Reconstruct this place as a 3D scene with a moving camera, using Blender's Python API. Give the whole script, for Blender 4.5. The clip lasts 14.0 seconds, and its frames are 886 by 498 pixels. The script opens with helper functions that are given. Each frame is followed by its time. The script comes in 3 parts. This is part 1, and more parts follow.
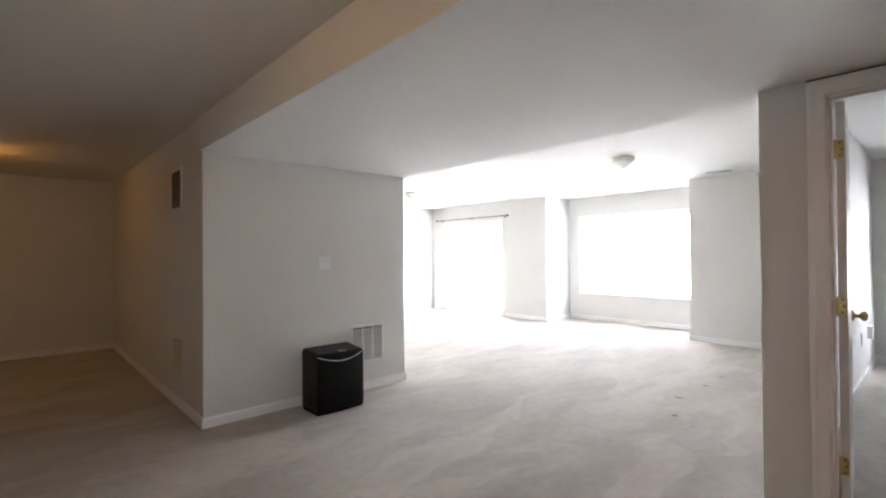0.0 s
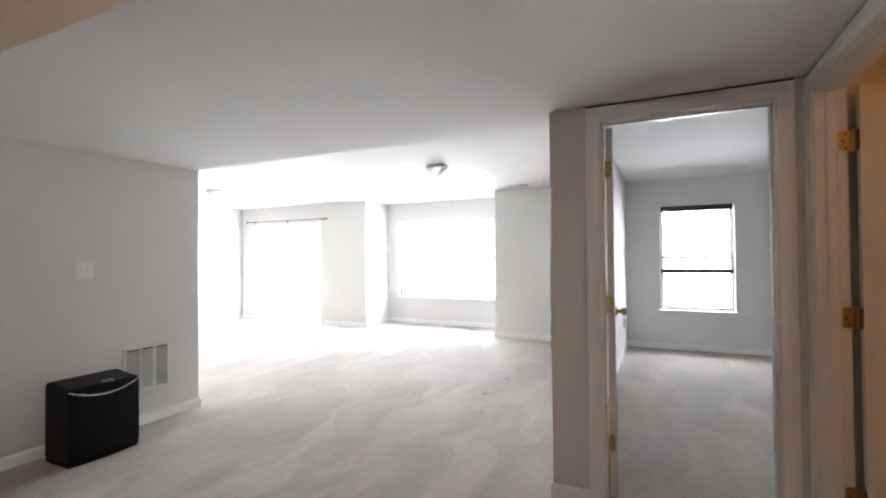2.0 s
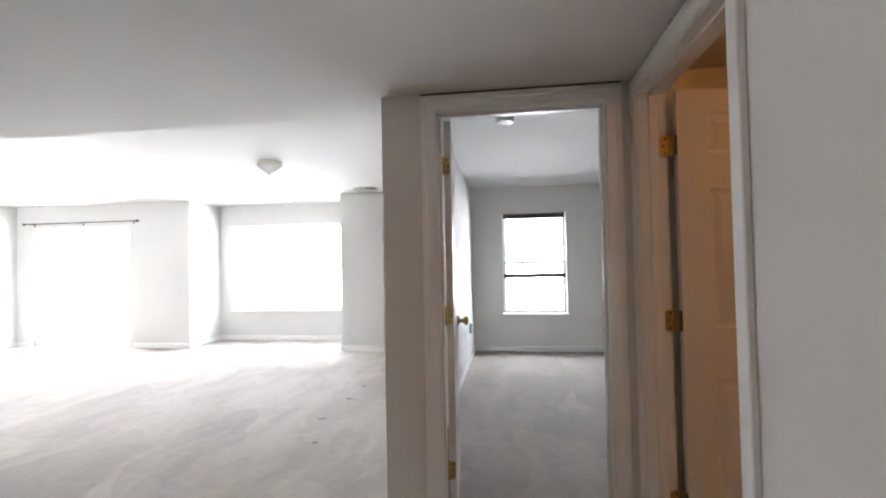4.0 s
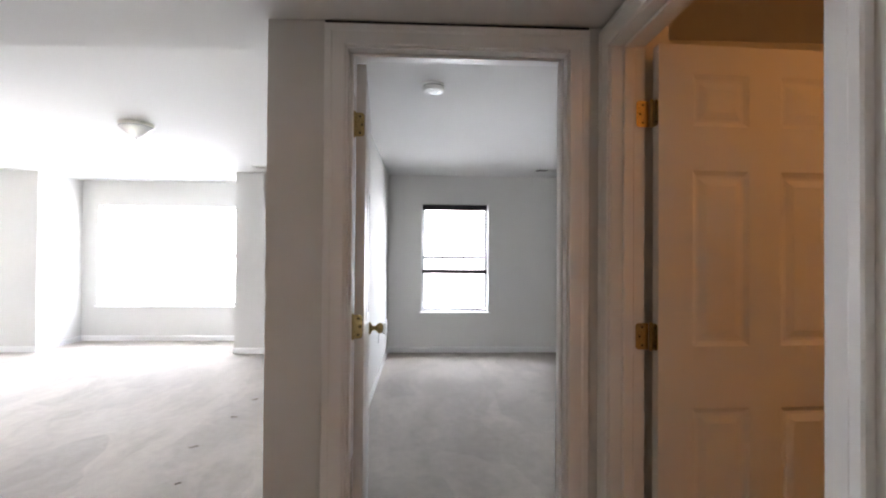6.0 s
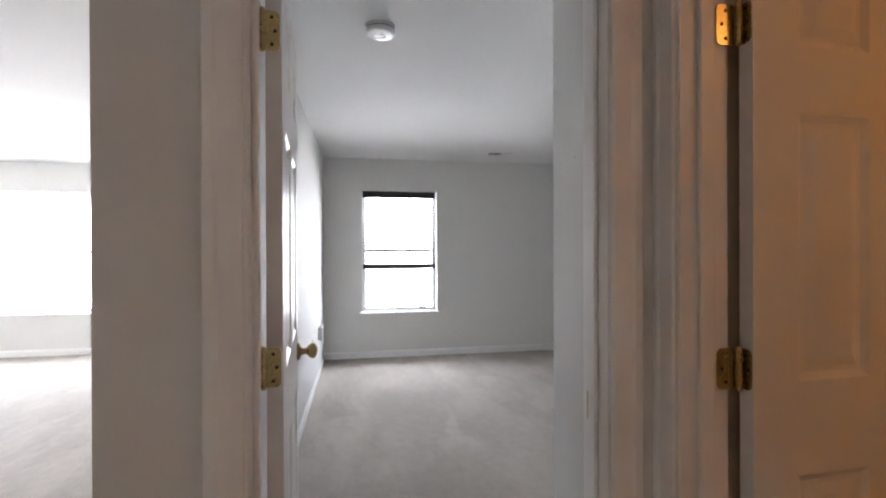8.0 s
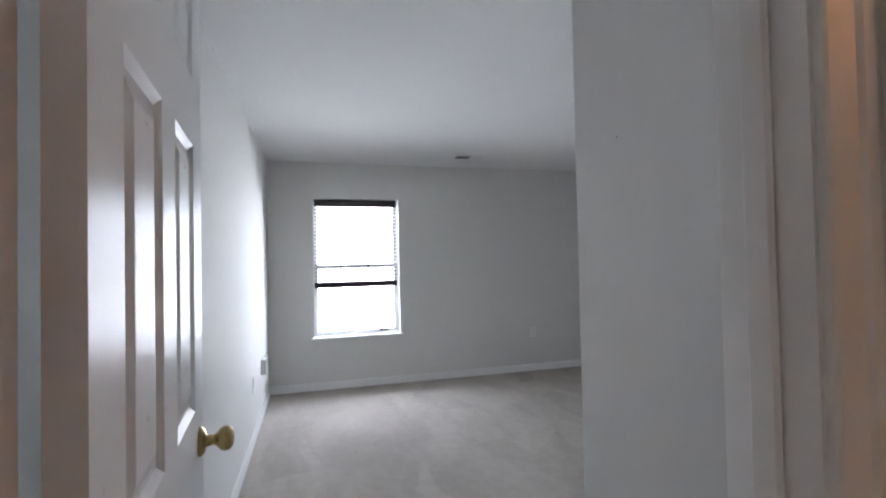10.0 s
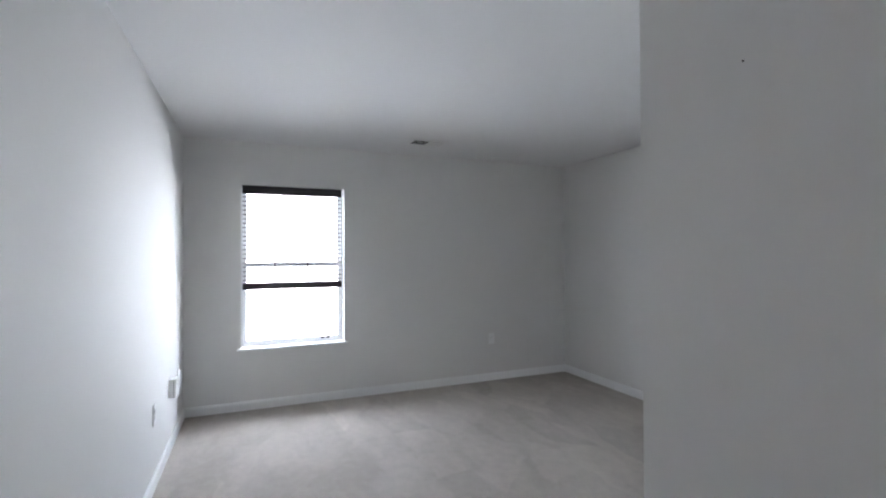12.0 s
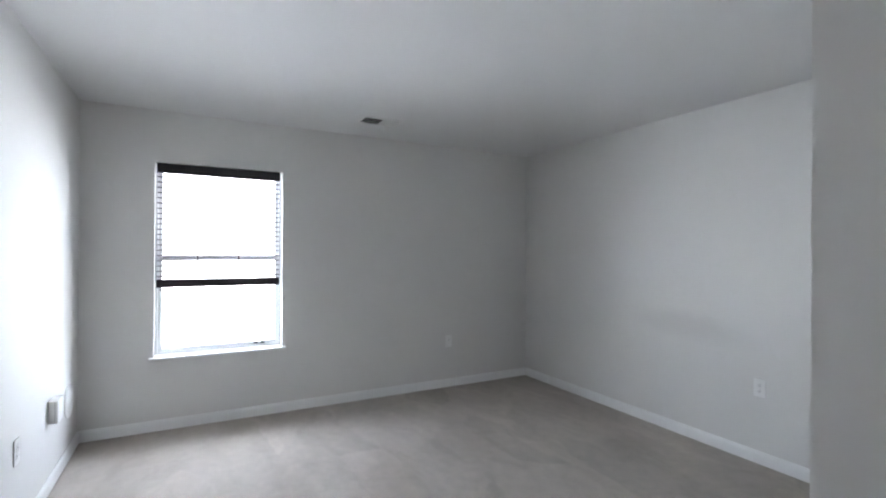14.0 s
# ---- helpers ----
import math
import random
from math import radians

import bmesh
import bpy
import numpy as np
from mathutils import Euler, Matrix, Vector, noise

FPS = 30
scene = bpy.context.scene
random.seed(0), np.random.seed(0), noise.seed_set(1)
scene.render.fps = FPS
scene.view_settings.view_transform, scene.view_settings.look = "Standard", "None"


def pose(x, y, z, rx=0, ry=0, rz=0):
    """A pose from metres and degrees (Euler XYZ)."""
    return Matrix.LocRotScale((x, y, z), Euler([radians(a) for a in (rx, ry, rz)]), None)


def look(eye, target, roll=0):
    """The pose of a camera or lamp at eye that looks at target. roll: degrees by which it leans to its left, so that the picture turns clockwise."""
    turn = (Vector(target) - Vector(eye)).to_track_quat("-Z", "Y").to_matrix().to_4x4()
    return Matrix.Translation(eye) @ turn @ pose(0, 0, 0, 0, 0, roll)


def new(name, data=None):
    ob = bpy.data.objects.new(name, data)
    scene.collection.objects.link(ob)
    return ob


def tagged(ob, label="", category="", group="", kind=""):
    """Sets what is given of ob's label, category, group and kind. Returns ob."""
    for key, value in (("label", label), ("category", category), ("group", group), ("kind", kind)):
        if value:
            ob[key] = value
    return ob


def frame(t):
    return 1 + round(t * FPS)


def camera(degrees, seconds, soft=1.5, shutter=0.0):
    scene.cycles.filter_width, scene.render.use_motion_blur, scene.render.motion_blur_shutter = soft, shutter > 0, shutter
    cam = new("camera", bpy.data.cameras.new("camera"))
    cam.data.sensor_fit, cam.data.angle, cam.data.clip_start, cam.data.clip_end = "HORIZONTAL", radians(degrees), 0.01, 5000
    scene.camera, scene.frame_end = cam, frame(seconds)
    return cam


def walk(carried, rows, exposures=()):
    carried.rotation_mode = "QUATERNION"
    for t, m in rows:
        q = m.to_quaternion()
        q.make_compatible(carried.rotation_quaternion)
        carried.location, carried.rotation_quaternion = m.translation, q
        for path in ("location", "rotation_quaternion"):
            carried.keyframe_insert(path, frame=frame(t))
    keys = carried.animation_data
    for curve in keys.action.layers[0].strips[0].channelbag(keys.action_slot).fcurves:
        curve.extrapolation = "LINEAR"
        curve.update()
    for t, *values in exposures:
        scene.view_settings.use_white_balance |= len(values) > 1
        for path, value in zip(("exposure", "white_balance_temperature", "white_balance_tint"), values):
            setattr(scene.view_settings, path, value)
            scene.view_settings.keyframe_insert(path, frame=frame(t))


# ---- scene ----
cam = camera(87.4, 14.0, soft=2.1)
PATH = [
    (0, (2.051, 0.415, 1.322), (3.413, 1.88, 1.34), -0.5),
    (0.5, (2.076, 0.451, 1.322), (3.554, 1.798, 1.337), -0.2),
    (1, (2.11, 0.47, 1.322), (3.701, 1.682, 1.34), -0.0),
    (1.5, (2.149, 0.485, 1.327), (3.856, 1.527, 1.354), -0.1),
    (2, (2.231, 0.473, 1.329), (4.037, 1.331, 1.359), -0.5),
    (2.5, (2.333, 0.463, 1.334), (4.212, 1.148, 1.369), -1.0),
    (3, (2.433, 0.438, 1.331), (4.359, 0.975, 1.374), -1.3),
    (3.5, (2.53, 0.432, 1.327), (4.489, 0.83, 1.378), -1.4),
    (4, (2.645, 0.448, 1.326), (4.625, 0.723, 1.378), -1.1),
    (6.5, (3.377, 0.528, 1.321), (5.37, 0.361, 1.329), 0.6),
    (7, (3.542, 0.558, 1.317), (5.527, 0.314, 1.312), 0.6),
    (7.5, (3.676, 0.574, 1.316), (5.652, 0.265, 1.314), 0.4),
    (8, (3.851, 0.551, 1.32), (5.819, 0.194, 1.313), -0.2),
    (10.5, (4.598, 0.51, 1.36), (6.502, -0.096, 1.402), -1.1),
    (11, (4.776, 0.493, 1.373), (6.656, -0.186, 1.404), -0.9),
    (11.5, (4.903, 0.475, 1.378), (6.764, -0.257, 1.403), -0.5),
    (12, (4.998, 0.427, 1.372), (6.847, -0.335, 1.394), -0.3),
    (12.5, (5.13, 0.352, 1.372), (6.968, -0.436, 1.382), -0.1),
    (13, (5.241, 0.311, 1.375), (7.061, -0.519, 1.376), 0.2),
    (13.5, (5.357, 0.274, 1.374), (7.152, -0.608, 1.37), 0.5),
    (14, (5.433, 0.265, 1.357), (7.194, -0.684, 1.362), 0.4),
]
# exposure of the film's camera along the walk
EXPOSURE = [(0.0, 3.90, 6900, 15), (2.0, 3.90, 6850, 15), (4.0, 3.88, 6820, 15), (8.0, 3.88, 6850, 16), (10.5, 3.69, 6400, 14), (12.5, 3.78, 6450, 14), (14.0, 3.88, 6450, 13)]
walk(cam, [(t, look(eye, target, roll)) for t, eye, target, roll in PATH], EXPOSURE)

# ---------------------------------------------------------------- light
world = bpy.data.worlds.new("sky")
scene.world = world
world.use_nodes = True
wn = world.node_tree
sky = wn.nodes.new("ShaderNodeTexSky")
sky.sky_type = "NISHITA"
sky.sun_disc = False
sky.sun_elevation = radians(48)
sky.sun_rotation = radians(-105)
sky.air_density, sky.dust_density, sky.ozone_density = 1.0, 4.0, 1.0
wn.nodes["Background"].inputs["Strength"].default_value = 0.15
wn.links.new(sky.outputs["Color"], wn.nodes["Background"].inputs["Color"])

sun_data = bpy.data.lights.new("sun", "SUN")
sun_data.energy, sun_data.angle, sun_data.color = 5.0, radians(0.6), (1.0, 0.95, 0.88)
sun = new("sun", sun_data)
sun.matrix_world = look((0, 0, 30), (20.0, 5.4, 7.0))


def warm_lamp(x, y, z, watts, size, colour):
    data = bpy.data.lights.new("bulb_light", "POINT")
    data.energy, data.shadow_soft_size, data.color = watts, size, colour
    ob = new("bulb_light", data)
    ob.location = (x, y, z)
    return ob


warm_lamp(1.75, 6.75, 2.20, 0.22, 0.09, (1.0, 0.43, 0.07))
warm_lamp(1.90, 1.90, 2.20, 0.38, 0.09, (1.0, 0.62, 0.27))
warm_lamp(3.75, -1.35, 2.16, 0.40, 0.09, (1.0, 0.35, 0.07))


def window_light(x, y, z, width, height, down, aside, watts, colour):
    """The sky's light outside a window's opening: faces into the room (-x), tipped down (or up, where sunlit ground below lights it) and turned towards -y by some degrees."""
    data = bpy.data.lights.new("window_daylight", "AREA")
    data.shape, data.size, data.size_y = "RECTANGLE", width, height
    data.energy, data.color = watts, colour
    ob = new("window_daylight", data)
    d, a = radians(down), radians(aside)
    ob.matrix_world = look((x, y, z), (x - math.cos(d) * math.cos(a), y - math.cos(d) * math.sin(a), z - math.sin(d)))
    return ob


window_light(10.46, 7.56, 1.05, 3.20, 2.36, 21, 0, 29.5, (0.81, 0.885, 1.0))    # patio door
window_light(11.22, 4.215, 1.28, 3.90, 2.10, 21, 0, 28.0, (0.81, 0.885, 1.0))   # window bay
window_light(10.02, -0.22, 1.27, 1.90, 1.48, -4, 4, 10.8, (0.80, 0.88, 1.0))     # bedroom window


# ---------------------------------------------------------------- materials
def nodes_of(mat):
    mat.use_nodes = True
    return mat.node_tree.nodes, mat.node_tree.links, mat.node_tree.nodes["Principled BSDF"]


def surface(name, colour, rough=0.6, vary=0.06, scale=3.0, bump=0.0, bump_scale=200.0, metal=0.0, rough_vary=0.08, spec=0.5):
    """Painted or solid surface: base colour varied at two scales, with fine relief."""
    mat = bpy.data.materials.new(name)
    n, l, bsdf = nodes_of(mat)
    tc = n.new("ShaderNodeTexCoord")
    big = n.new("ShaderNodeTexNoise")
    big.inputs["Scale"].default_value, big.inputs["Detail"].default_value = scale, 3
    fine = n.new("ShaderNodeTexNoise")
    fine.inputs["Scale"].default_value, fine.inputs["Detail"].default_value = scale * 14, 4
    l.new(tc.outputs["Object"], big.inputs["Vector"])
    l.new(tc.outputs["Object"], fine.inputs["Vector"])
    mix = n.new("ShaderNodeMath")
    mix.operation = "MULTIPLY_ADD"
    l.new(fine.outputs["Fac"], mix.inputs[0])
    mix.inputs[1].default_value = 0.35
    l.new(big.outputs["Fac"], mix.inputs[2])
    ramp = n.new("ShaderNodeMapRange")
    ramp.inputs["From Min"].default_value, ramp.inputs["From Max"].default_value = 0.4, 0.95
    ramp.inputs["To Min"].default_value, ramp.inputs["To Max"].default_value = 1.0 - vary, 1.0 + vary * 0.4
    l.new(mix.outputs[0], ramp.inputs["Value"])
    col = n.new("ShaderNodeVectorMath")
    col.operation = "SCALE"
    col.inputs[0].default_value = colour
    l.new(ramp.outputs["Result"], col.inputs["Scale"])
    l.new(col.outputs["Vector"], bsdf.inputs["Base Color"])
    rr = n.new("ShaderNodeMapRange")
    rr.inputs["From Min"].default_value, rr.inputs["From Max"].default_value = 0.3, 0.7
    rr.inputs["To Min"].default_value, rr.inputs["To Max"].default_value = max(0.02, rough - rough_vary), min(1.0, rough + rough_vary)
    l.new(fine.outputs["Fac"], rr.inputs["Value"])
    l.new(rr.outputs["Result"], bsdf.inputs["Roughness"])
    bsdf.inputs["Metallic"].default_value = metal
    bsdf.inputs["Specular IOR Level"].default_value = spec
    if bump:
        tex = n.new("ShaderNodeTexNoise")
        tex.inputs["Scale"].default_value, tex.inputs["Detail"].default_value = bump_scale, 2
        l.new(tc.outputs["Object"], tex.inputs["Vector"])
        bm = n.new("ShaderNodeBump")
        bm.inputs["Strength"].default_value, bm.inputs["Distance"].default_value = bump, 0.002
        l.new(tex.outputs["Fac"], bm.inputs["Height"])
        l.new(bm.outputs["Normal"], bsdf.inputs["Normal"])
    return mat


def carpet_material():
    mat = bpy.data.materials.new("carpet_pile")
    n, l, bsdf = nodes_of(mat)
    tc = n.new("ShaderNodeTexCoord")
    # brushed patches: pile pushed one way or the other
    warp = n.new("ShaderNodeTexNoise")
    warp.inputs["Scale"].default_value, warp.inputs["Detail"].default_value = 1.6, 2
    l.new(tc.outputs["Object"], warp.inputs["Vector"])
    add = n.new("ShaderNodeVectorMath")
    add.operation = "MULTIPLY_ADD"
    add.inputs[1].default_value = (0.45, 0.45, 0.45)
    l.new(warp.outputs["Color"], add.inputs[0])
    l.new(tc.outputs["Object"], add.inputs[2])
    stretch = n.new("ShaderNodeMapping")
    stretch.inputs["Rotation"].default_value = (0, 0, radians(32))
    stretch.inputs["Scale"].default_value = (0.9, 2.4, 1.0)
    l.new(add.outputs["Vector"], stretch.inputs["Vector"])
    patch = n.new("ShaderNodeTexNoise")
    patch.inputs["Scale"].default_value, patch.inputs["Detail"].default_value, patch.inputs["Roughness"].default_value = 1.5, 3, 0.55
    l.new(stretch.outputs["Vector"], patch.inputs["Vector"])
    tuft = n.new("ShaderNodeTexNoise")
    tuft.inputs["Scale"].default_value, tuft.inputs["Detail"].default_value = 160, 4
    l.new(tc.outputs["Object"], tuft.inputs["Vector"])
    mid = n.new("ShaderNodeTexNoise")
    mid.inputs["Scale"].default_value, mid.inputs["Detail"].default_value = 14, 5
    l.new(tc.outputs["Object"], mid.inputs["Vector"])
    ramp = n.new("ShaderNodeValToRGB")
    ramp.color_ramp.elements[0].position, ramp.color_ramp.elements[1].position = 0.40, 0.60
    ramp.color_ramp.elements[0].color = (0.430, 0.384, 0.334, 1)
    ramp.color_ramp.elements[1].color = (0.495, 0.447, 0.393, 1)
    l.new(patch.outputs["Fac"], ramp.inputs["Fac"])
    s1 = n.new("ShaderNodeMapRange")
    s1.inputs["From Min"].default_value, s1.inputs["From Max"].default_value = 0.3, 0.7
    s1.inputs["To Min"].default_value, s1.inputs["To Max"].default_value = 0.82, 1.12
    l.new(tuft.outputs["Fac"], s1.inputs["Value"])
    s2 = n.new("ShaderNodeMapRange")
    s2.inputs["From Min"].default_value, s2.inputs["From Max"].default_value = 0.3, 0.7
    s2.inputs["To Min"].default_value, s2.inputs["To Max"].default_value = 0.94, 1.05
    l.new(mid.outputs["Fac"], s2.inputs["Value"])
    cell = n.new("ShaderNodeTexVoronoi")
    cell.inputs["Scale"].default_value = 1.25
    l.new(stretch.outputs["Vector"], cell.inputs["Vector"])
    s3 = n.new("ShaderNodeMapRange")
    s3.inputs["From Min"].default_value, s3.inputs["From Max"].default_value = 0.2, 0.9
    s3.inputs["To Min"].default_value, s3.inputs["To Max"].default_value = 0.925, 1.065
    l.new(cell.outputs["Color"], s3.inputs["Value"])
    m1 = n.new("ShaderNodeMath")
    m1.operation = "MULTIPLY"
    l.new(s1.outputs["Result"], m1.inputs[0])
    l.new(s3.outputs["Result"], m1.inputs[1])
    mul = n.new("ShaderNodeMath")
    mul.operation = "MULTIPLY"
    l.new(m1.outputs[0], mul.inputs[0])
    l.new(s2.outputs["Result"], mul.inputs[1])
    col = n.new("ShaderNodeVectorMath")
    col.operation = "SCALE"
    l.new(ramp.outputs["Color"], col.inputs[0])
    l.new(mul.outputs[0], col.inputs["Scale"])
    l.new(col.outputs["Vector"], bsdf.inputs["Base Color"])
    bsdf.inputs["Roughness"].default_value = 0.95
    bsdf.inputs["Specular IOR Level"].default_value = 0.15
    bsdf.inputs["Sheen Weight"].default_value = 0.15
    bm = n.new("ShaderNodeBump")
    bm.inputs["Strength"].default_value, bm.inputs["Distance"].default_value = 0.6, 0.006
    l.new(tuft.outputs["Fac"], bm.inputs["Height"])
    l.new(bm.outputs["Normal"], bsdf.inputs["Normal"])
    return mat


def glass_material():
    mat = bpy.data.materials.new("window_glass")
    n, l, bsdf = nodes_of(mat)
    bsdf.inputs["Base Color"].default_value = (0.97, 0.99, 0.98, 1)
    bsdf.inputs["Roughness"].default_value = 0.0
    bsdf.inputs["Transmission Weight"].default_value = 1.0
    bsdf.inputs["IOR"].default_value = 1.02
    return mat


def frosted_material(name, glow):
    mat = bpy.data.materials.new(name)
    n, l, bsdf = nodes_of(mat)
    bsdf.inputs["Base Color"].default_value = (0.93, 0.93, 0.92, 1)
    bsdf.inputs["Roughness"].default_value = 0.18
    bsdf.inputs["Transmission Weight"].default_value = 0.12 if glow else 0.6
    bsdf.inputs["IOR"].default_value = 1.4
    if glow:
        bsdf.inputs["Emission Color"].default_value = (1.0, 0.6, 0.25, 1)
        bsdf.inputs["Emission Strength"].default_value = glow
    return mat


WALL = surface("wall_paint", (0.70, 0.69, 0.665), 0.8, 0.03, 0.9, 0.12, 260, spec=0.3)
CEIL = surface("ceiling_paint", (0.73, 0.725, 0.71), 0.85, 0.02, 0.8, 0.15, 180, spec=0.25)
TRIM = surface("trim_paint", (0.82, 0.82, 0.81), 0.36, 0.012, 1.2, 0.0, 90, rough_vary=0.03, spec=0.45)
DOOR = surface("door_paint", (0.75, 0.75, 0.74), 0.30, 0.012, 1.0, 0.0, 120, rough_vary=0.03, spec=0.02)
CARPET = carpet_material()


def marked_wall():
    """The wall paint with one long, slightly darker mark low on the wall."""
    mat = WALL.copy()
    mat.name = "wall_paint_marked"
    n, l = mat.node_tree.nodes, mat.node_tree.links
    bsdf = n["Principled BSDF"]
    tc = n.new("ShaderNodeTexCoord")
    wob = n.new("ShaderNodeTexNoise")
    wob.inputs["Scale"].default_value, wob.inputs["Detail"].default_value = 3.5, 4
    l.new(tc.outputs["Object"], wob.inputs["Vector"])
    shift = n.new("ShaderNodeVectorMath")
    shift.operation = "MULTIPLY_ADD"
    shift.inputs[1].default_value = (0.25, 0.0, 0.10)
    l.new(wob.outputs["Color"], shift.inputs[0])
    l.new(tc.outputs["Object"], shift.inputs[2])
    place = n.new("ShaderNodeMapping")
    place.vector_type = "TEXTURE"
    place.inputs["Location"].default_value = (7.72, -2.95, 0.86)
    place.inputs["Rotation"].default_value = (0, radians(-4), 0)
    place.inputs["Scale"].default_value = (0.52, 1.0, 0.13)
    l.new(shift.outputs["Vector"], place.inputs["Vector"])
    dist = n.new("ShaderNodeVectorMath")
    dist.operation = "LENGTH"
    l.new(place.outputs["Vector"], dist.inputs[0])
    fade = n.new("ShaderNodeMapRange")
    fade.interpolation_type = "SMOOTHSTEP"
    fade.inputs["From Min"].default_value, fade.inputs["From Max"].default_value = 0.2, 1.15
    fade.inputs["To Min"].default_value, fade.inputs["To Max"].default_value = 0.89, 1.0
    l.new(dist.outputs["Value"], fade.inputs["Value"])
    old = bsdf.inputs["Base Color"].links[0].from_socket
    mul = n.new("ShaderNodeVectorMath")
    mul.operation = "SCALE"
    l.new(old, mul.inputs[0])
    l.new(fade.outputs["Result"], mul.inputs["Scale"])
    l.new(mul.outputs["Vector"], bsdf.inputs["Base Color"])
    return mat


MARKED = marked_wall()
BRASS = surface("polished_brass", (0.54, 0.41, 0.19), 0.27, 0.15, 30.0, 0.05, 400, metal=1.0)
PAN = surface("pale_brass", (0.80, 0.78, 0.70), 0.35, 0.1, 20.0, metal=0.15)
STEEL = surface("brushed_steel", (0.62, 0.62, 0.62), 0.3, 0.1, 30.0, metal=1.0)
BLACK = surface("black_plastic", (0.0055, 0.0055, 0.0065), 0.42, 0.2, 20.0, 0.06, 300, spec=0.16)
DULL = surface("black_grille", (0.006, 0.006, 0.007), 0.7, 0.2, 20.0, spec=0.15)
SILVER = surface("silver_plastic", (0.72, 0.73, 0.75), 0.25, 0.05, 20.0, metal=0.6)
BLIND = surface("dark_slat", (0.016, 0.013, 0.018), 0.4, 0.2, 12.0)
CORD = surface("blind_cord", (0.03, 0.025, 0.03), 0.8, 0.1, 40.0)
VINYL = surface("white_vinyl", (0.84, 0.85, 0.86), 0.35, 0.03, 6.0)
PLATE = surface("white_plastic_plate", (0.80, 0.80, 0.78), 0.35, 0.03, 10.0)
GRILLE = surface("grille_enamel", (0.74, 0.735, 0.70), 0.42, 0.05, 10.0)
# near-black that puts the shade of gaps, slots and ducts into colour; also screws
SHADE = surface("gap_shade", (0.03, 0.028, 0.026), 0.9, 0.2, 10.0)
ROD = surface("dark_bronze", (0.05, 0.045, 0.042), 0.4, 0.2, 20.0, metal=0.6)
GLASS = glass_material()
FROST = frosted_material("clear_ribbed_glass", 0.0)
LIT = frosted_material("lit_frosted_glass", 0.6)
CONCRETE = surface("concrete", (0.42, 0.41, 0.39), 0.9, 0.2, 1.5, 0.3, 60)
GROUND = surface("pale_paving", (0.36, 0.355, 0.33), 0.95, 0.3, 0.4, 0.4, 60)


# ---------------------------------------------------------------- mesh helpers
def box(bm, x0, y0, z0, x1, y1, z1):
    xs, ys, zs = sorted((x0, x1)), sorted((y0, y1)), sorted((z0, z1))
    v = [bm.verts.new((x, y, z)) for x in xs for y in ys for z in zs]
    for a in ((0, 1, 3, 2), (4, 6, 7, 5), (0, 4, 5, 1), (2, 3, 7, 6), (0, 2, 6, 4), (1, 5, 7, 3)):
        bm.faces.new([v[i] for i in a])


def bevelled(bm, width, segments=2):
    bmesh.ops.bevel(bm, geom=list(bm.edges), offset=width, segments=segments, profile=0.5, affect="EDGES", clamp_overlap=True)


def lathe(bm, profile, steps=32, cx=0.0, cy=0.0, cz=0.0):
    """Turn (radius, z) pairs round the z axis."""
    rings = []
    for r, z in profile:
        if r < 1e-6:
            rings.append([bm.verts.new((cx, cy, cz + z))])
        else:
            rings.append([bm.verts.new((cx + r * math.cos(2 * math.pi * i / steps), cy + r * math.sin(2 * math.pi * i / steps), cz + z)) for i in range(steps)])
    for a, b in zip(rings, rings[1:]):
        for i in range(steps):
            j = (i + 1) % steps
            if len(a) == 1 and len(b) > 1:
                bm.faces.new((a[0], b[j], b[i]))
            elif len(b) == 1 and len(a) > 1:
                bm.faces.new((a[i], a[j], b[0]))
            elif len(a) > 1:
                bm.faces.new((a[i], a[j], b[j], b[i]))


def finish(bm, mesh_name, material, smooth=False):
    bmesh.ops.recalc_face_normals(bm, faces=list(bm.faces))
    me = bpy.data.meshes.new(mesh_name)
    bm.to_mesh(me)
    bm.free()
    me.materials.append(material)
    if smooth:
        for p in me.polygons:
            p.use_smooth = True
    return me


def part(name, bm, material, parent=None, label="", smooth=False):
    ob = new(name, finish(bm, name, material, smooth))
    if parent is not None:
        ob.parent = parent
    if label:
        tagged(ob, label)
    return ob


def boxes(name, spans, material, parent=None, label="", bevel=0.0):
    bm = bmesh.new()
    for s in spans:
        box(bm, *s)
    if bevel:
        bevelled(bm, bevel, 1)
    return part(name, bm, material, parent, label)


def structure(name, spans, material, label, category, bevel=0.0):
    return tagged(boxes(name, spans, material, bevel=bevel), label, category, kind="structure")


def thing(name, x, y, z, label, category, rz=0.0, group="", kind=""):
    ob = new(name)
    ob.matrix_world = pose(x, y, z, 0, 0, rz)
    return tagged(ob, label, category, group, kind)


# ---------------------------------------------------------------- plan, in metres
H = 2.385            # ceiling
S = 2.12             # underside of the dropped soffit
HALL_E0, HALL_E1 = 4.803, 4.919      # hall wall with the bedroom door
DY0, DY1, DTOP = 0.004, 0.765, 2.03  # bedroom doorway
SY0, SY1 = -0.240, -0.125            # hall's south wall with the second doorway
OX0, OX1 = 3.905, 4.735              # second doorway
HW = 4.265           # wall with the return grille
CORE0, CORE1 = 3.12, 5.065
LIV_S = 1.035
BED_N = 0.965
BED_E = 9.475
BED_S = -2.95
PATIO = 9.53
BAY0, BAY1, BAYX = 2.96, 5.56, 10.34
LIV_N = 8.80
WEST, WEST_N = -0.70, 8.57
WY0, WY1, WZ0, WZ1 = -0.392, 0.518, 0.545, 2.0   # bedroom window
PY0, PY1, PZ = 6.64, 8.48, 2.03                   # patio door
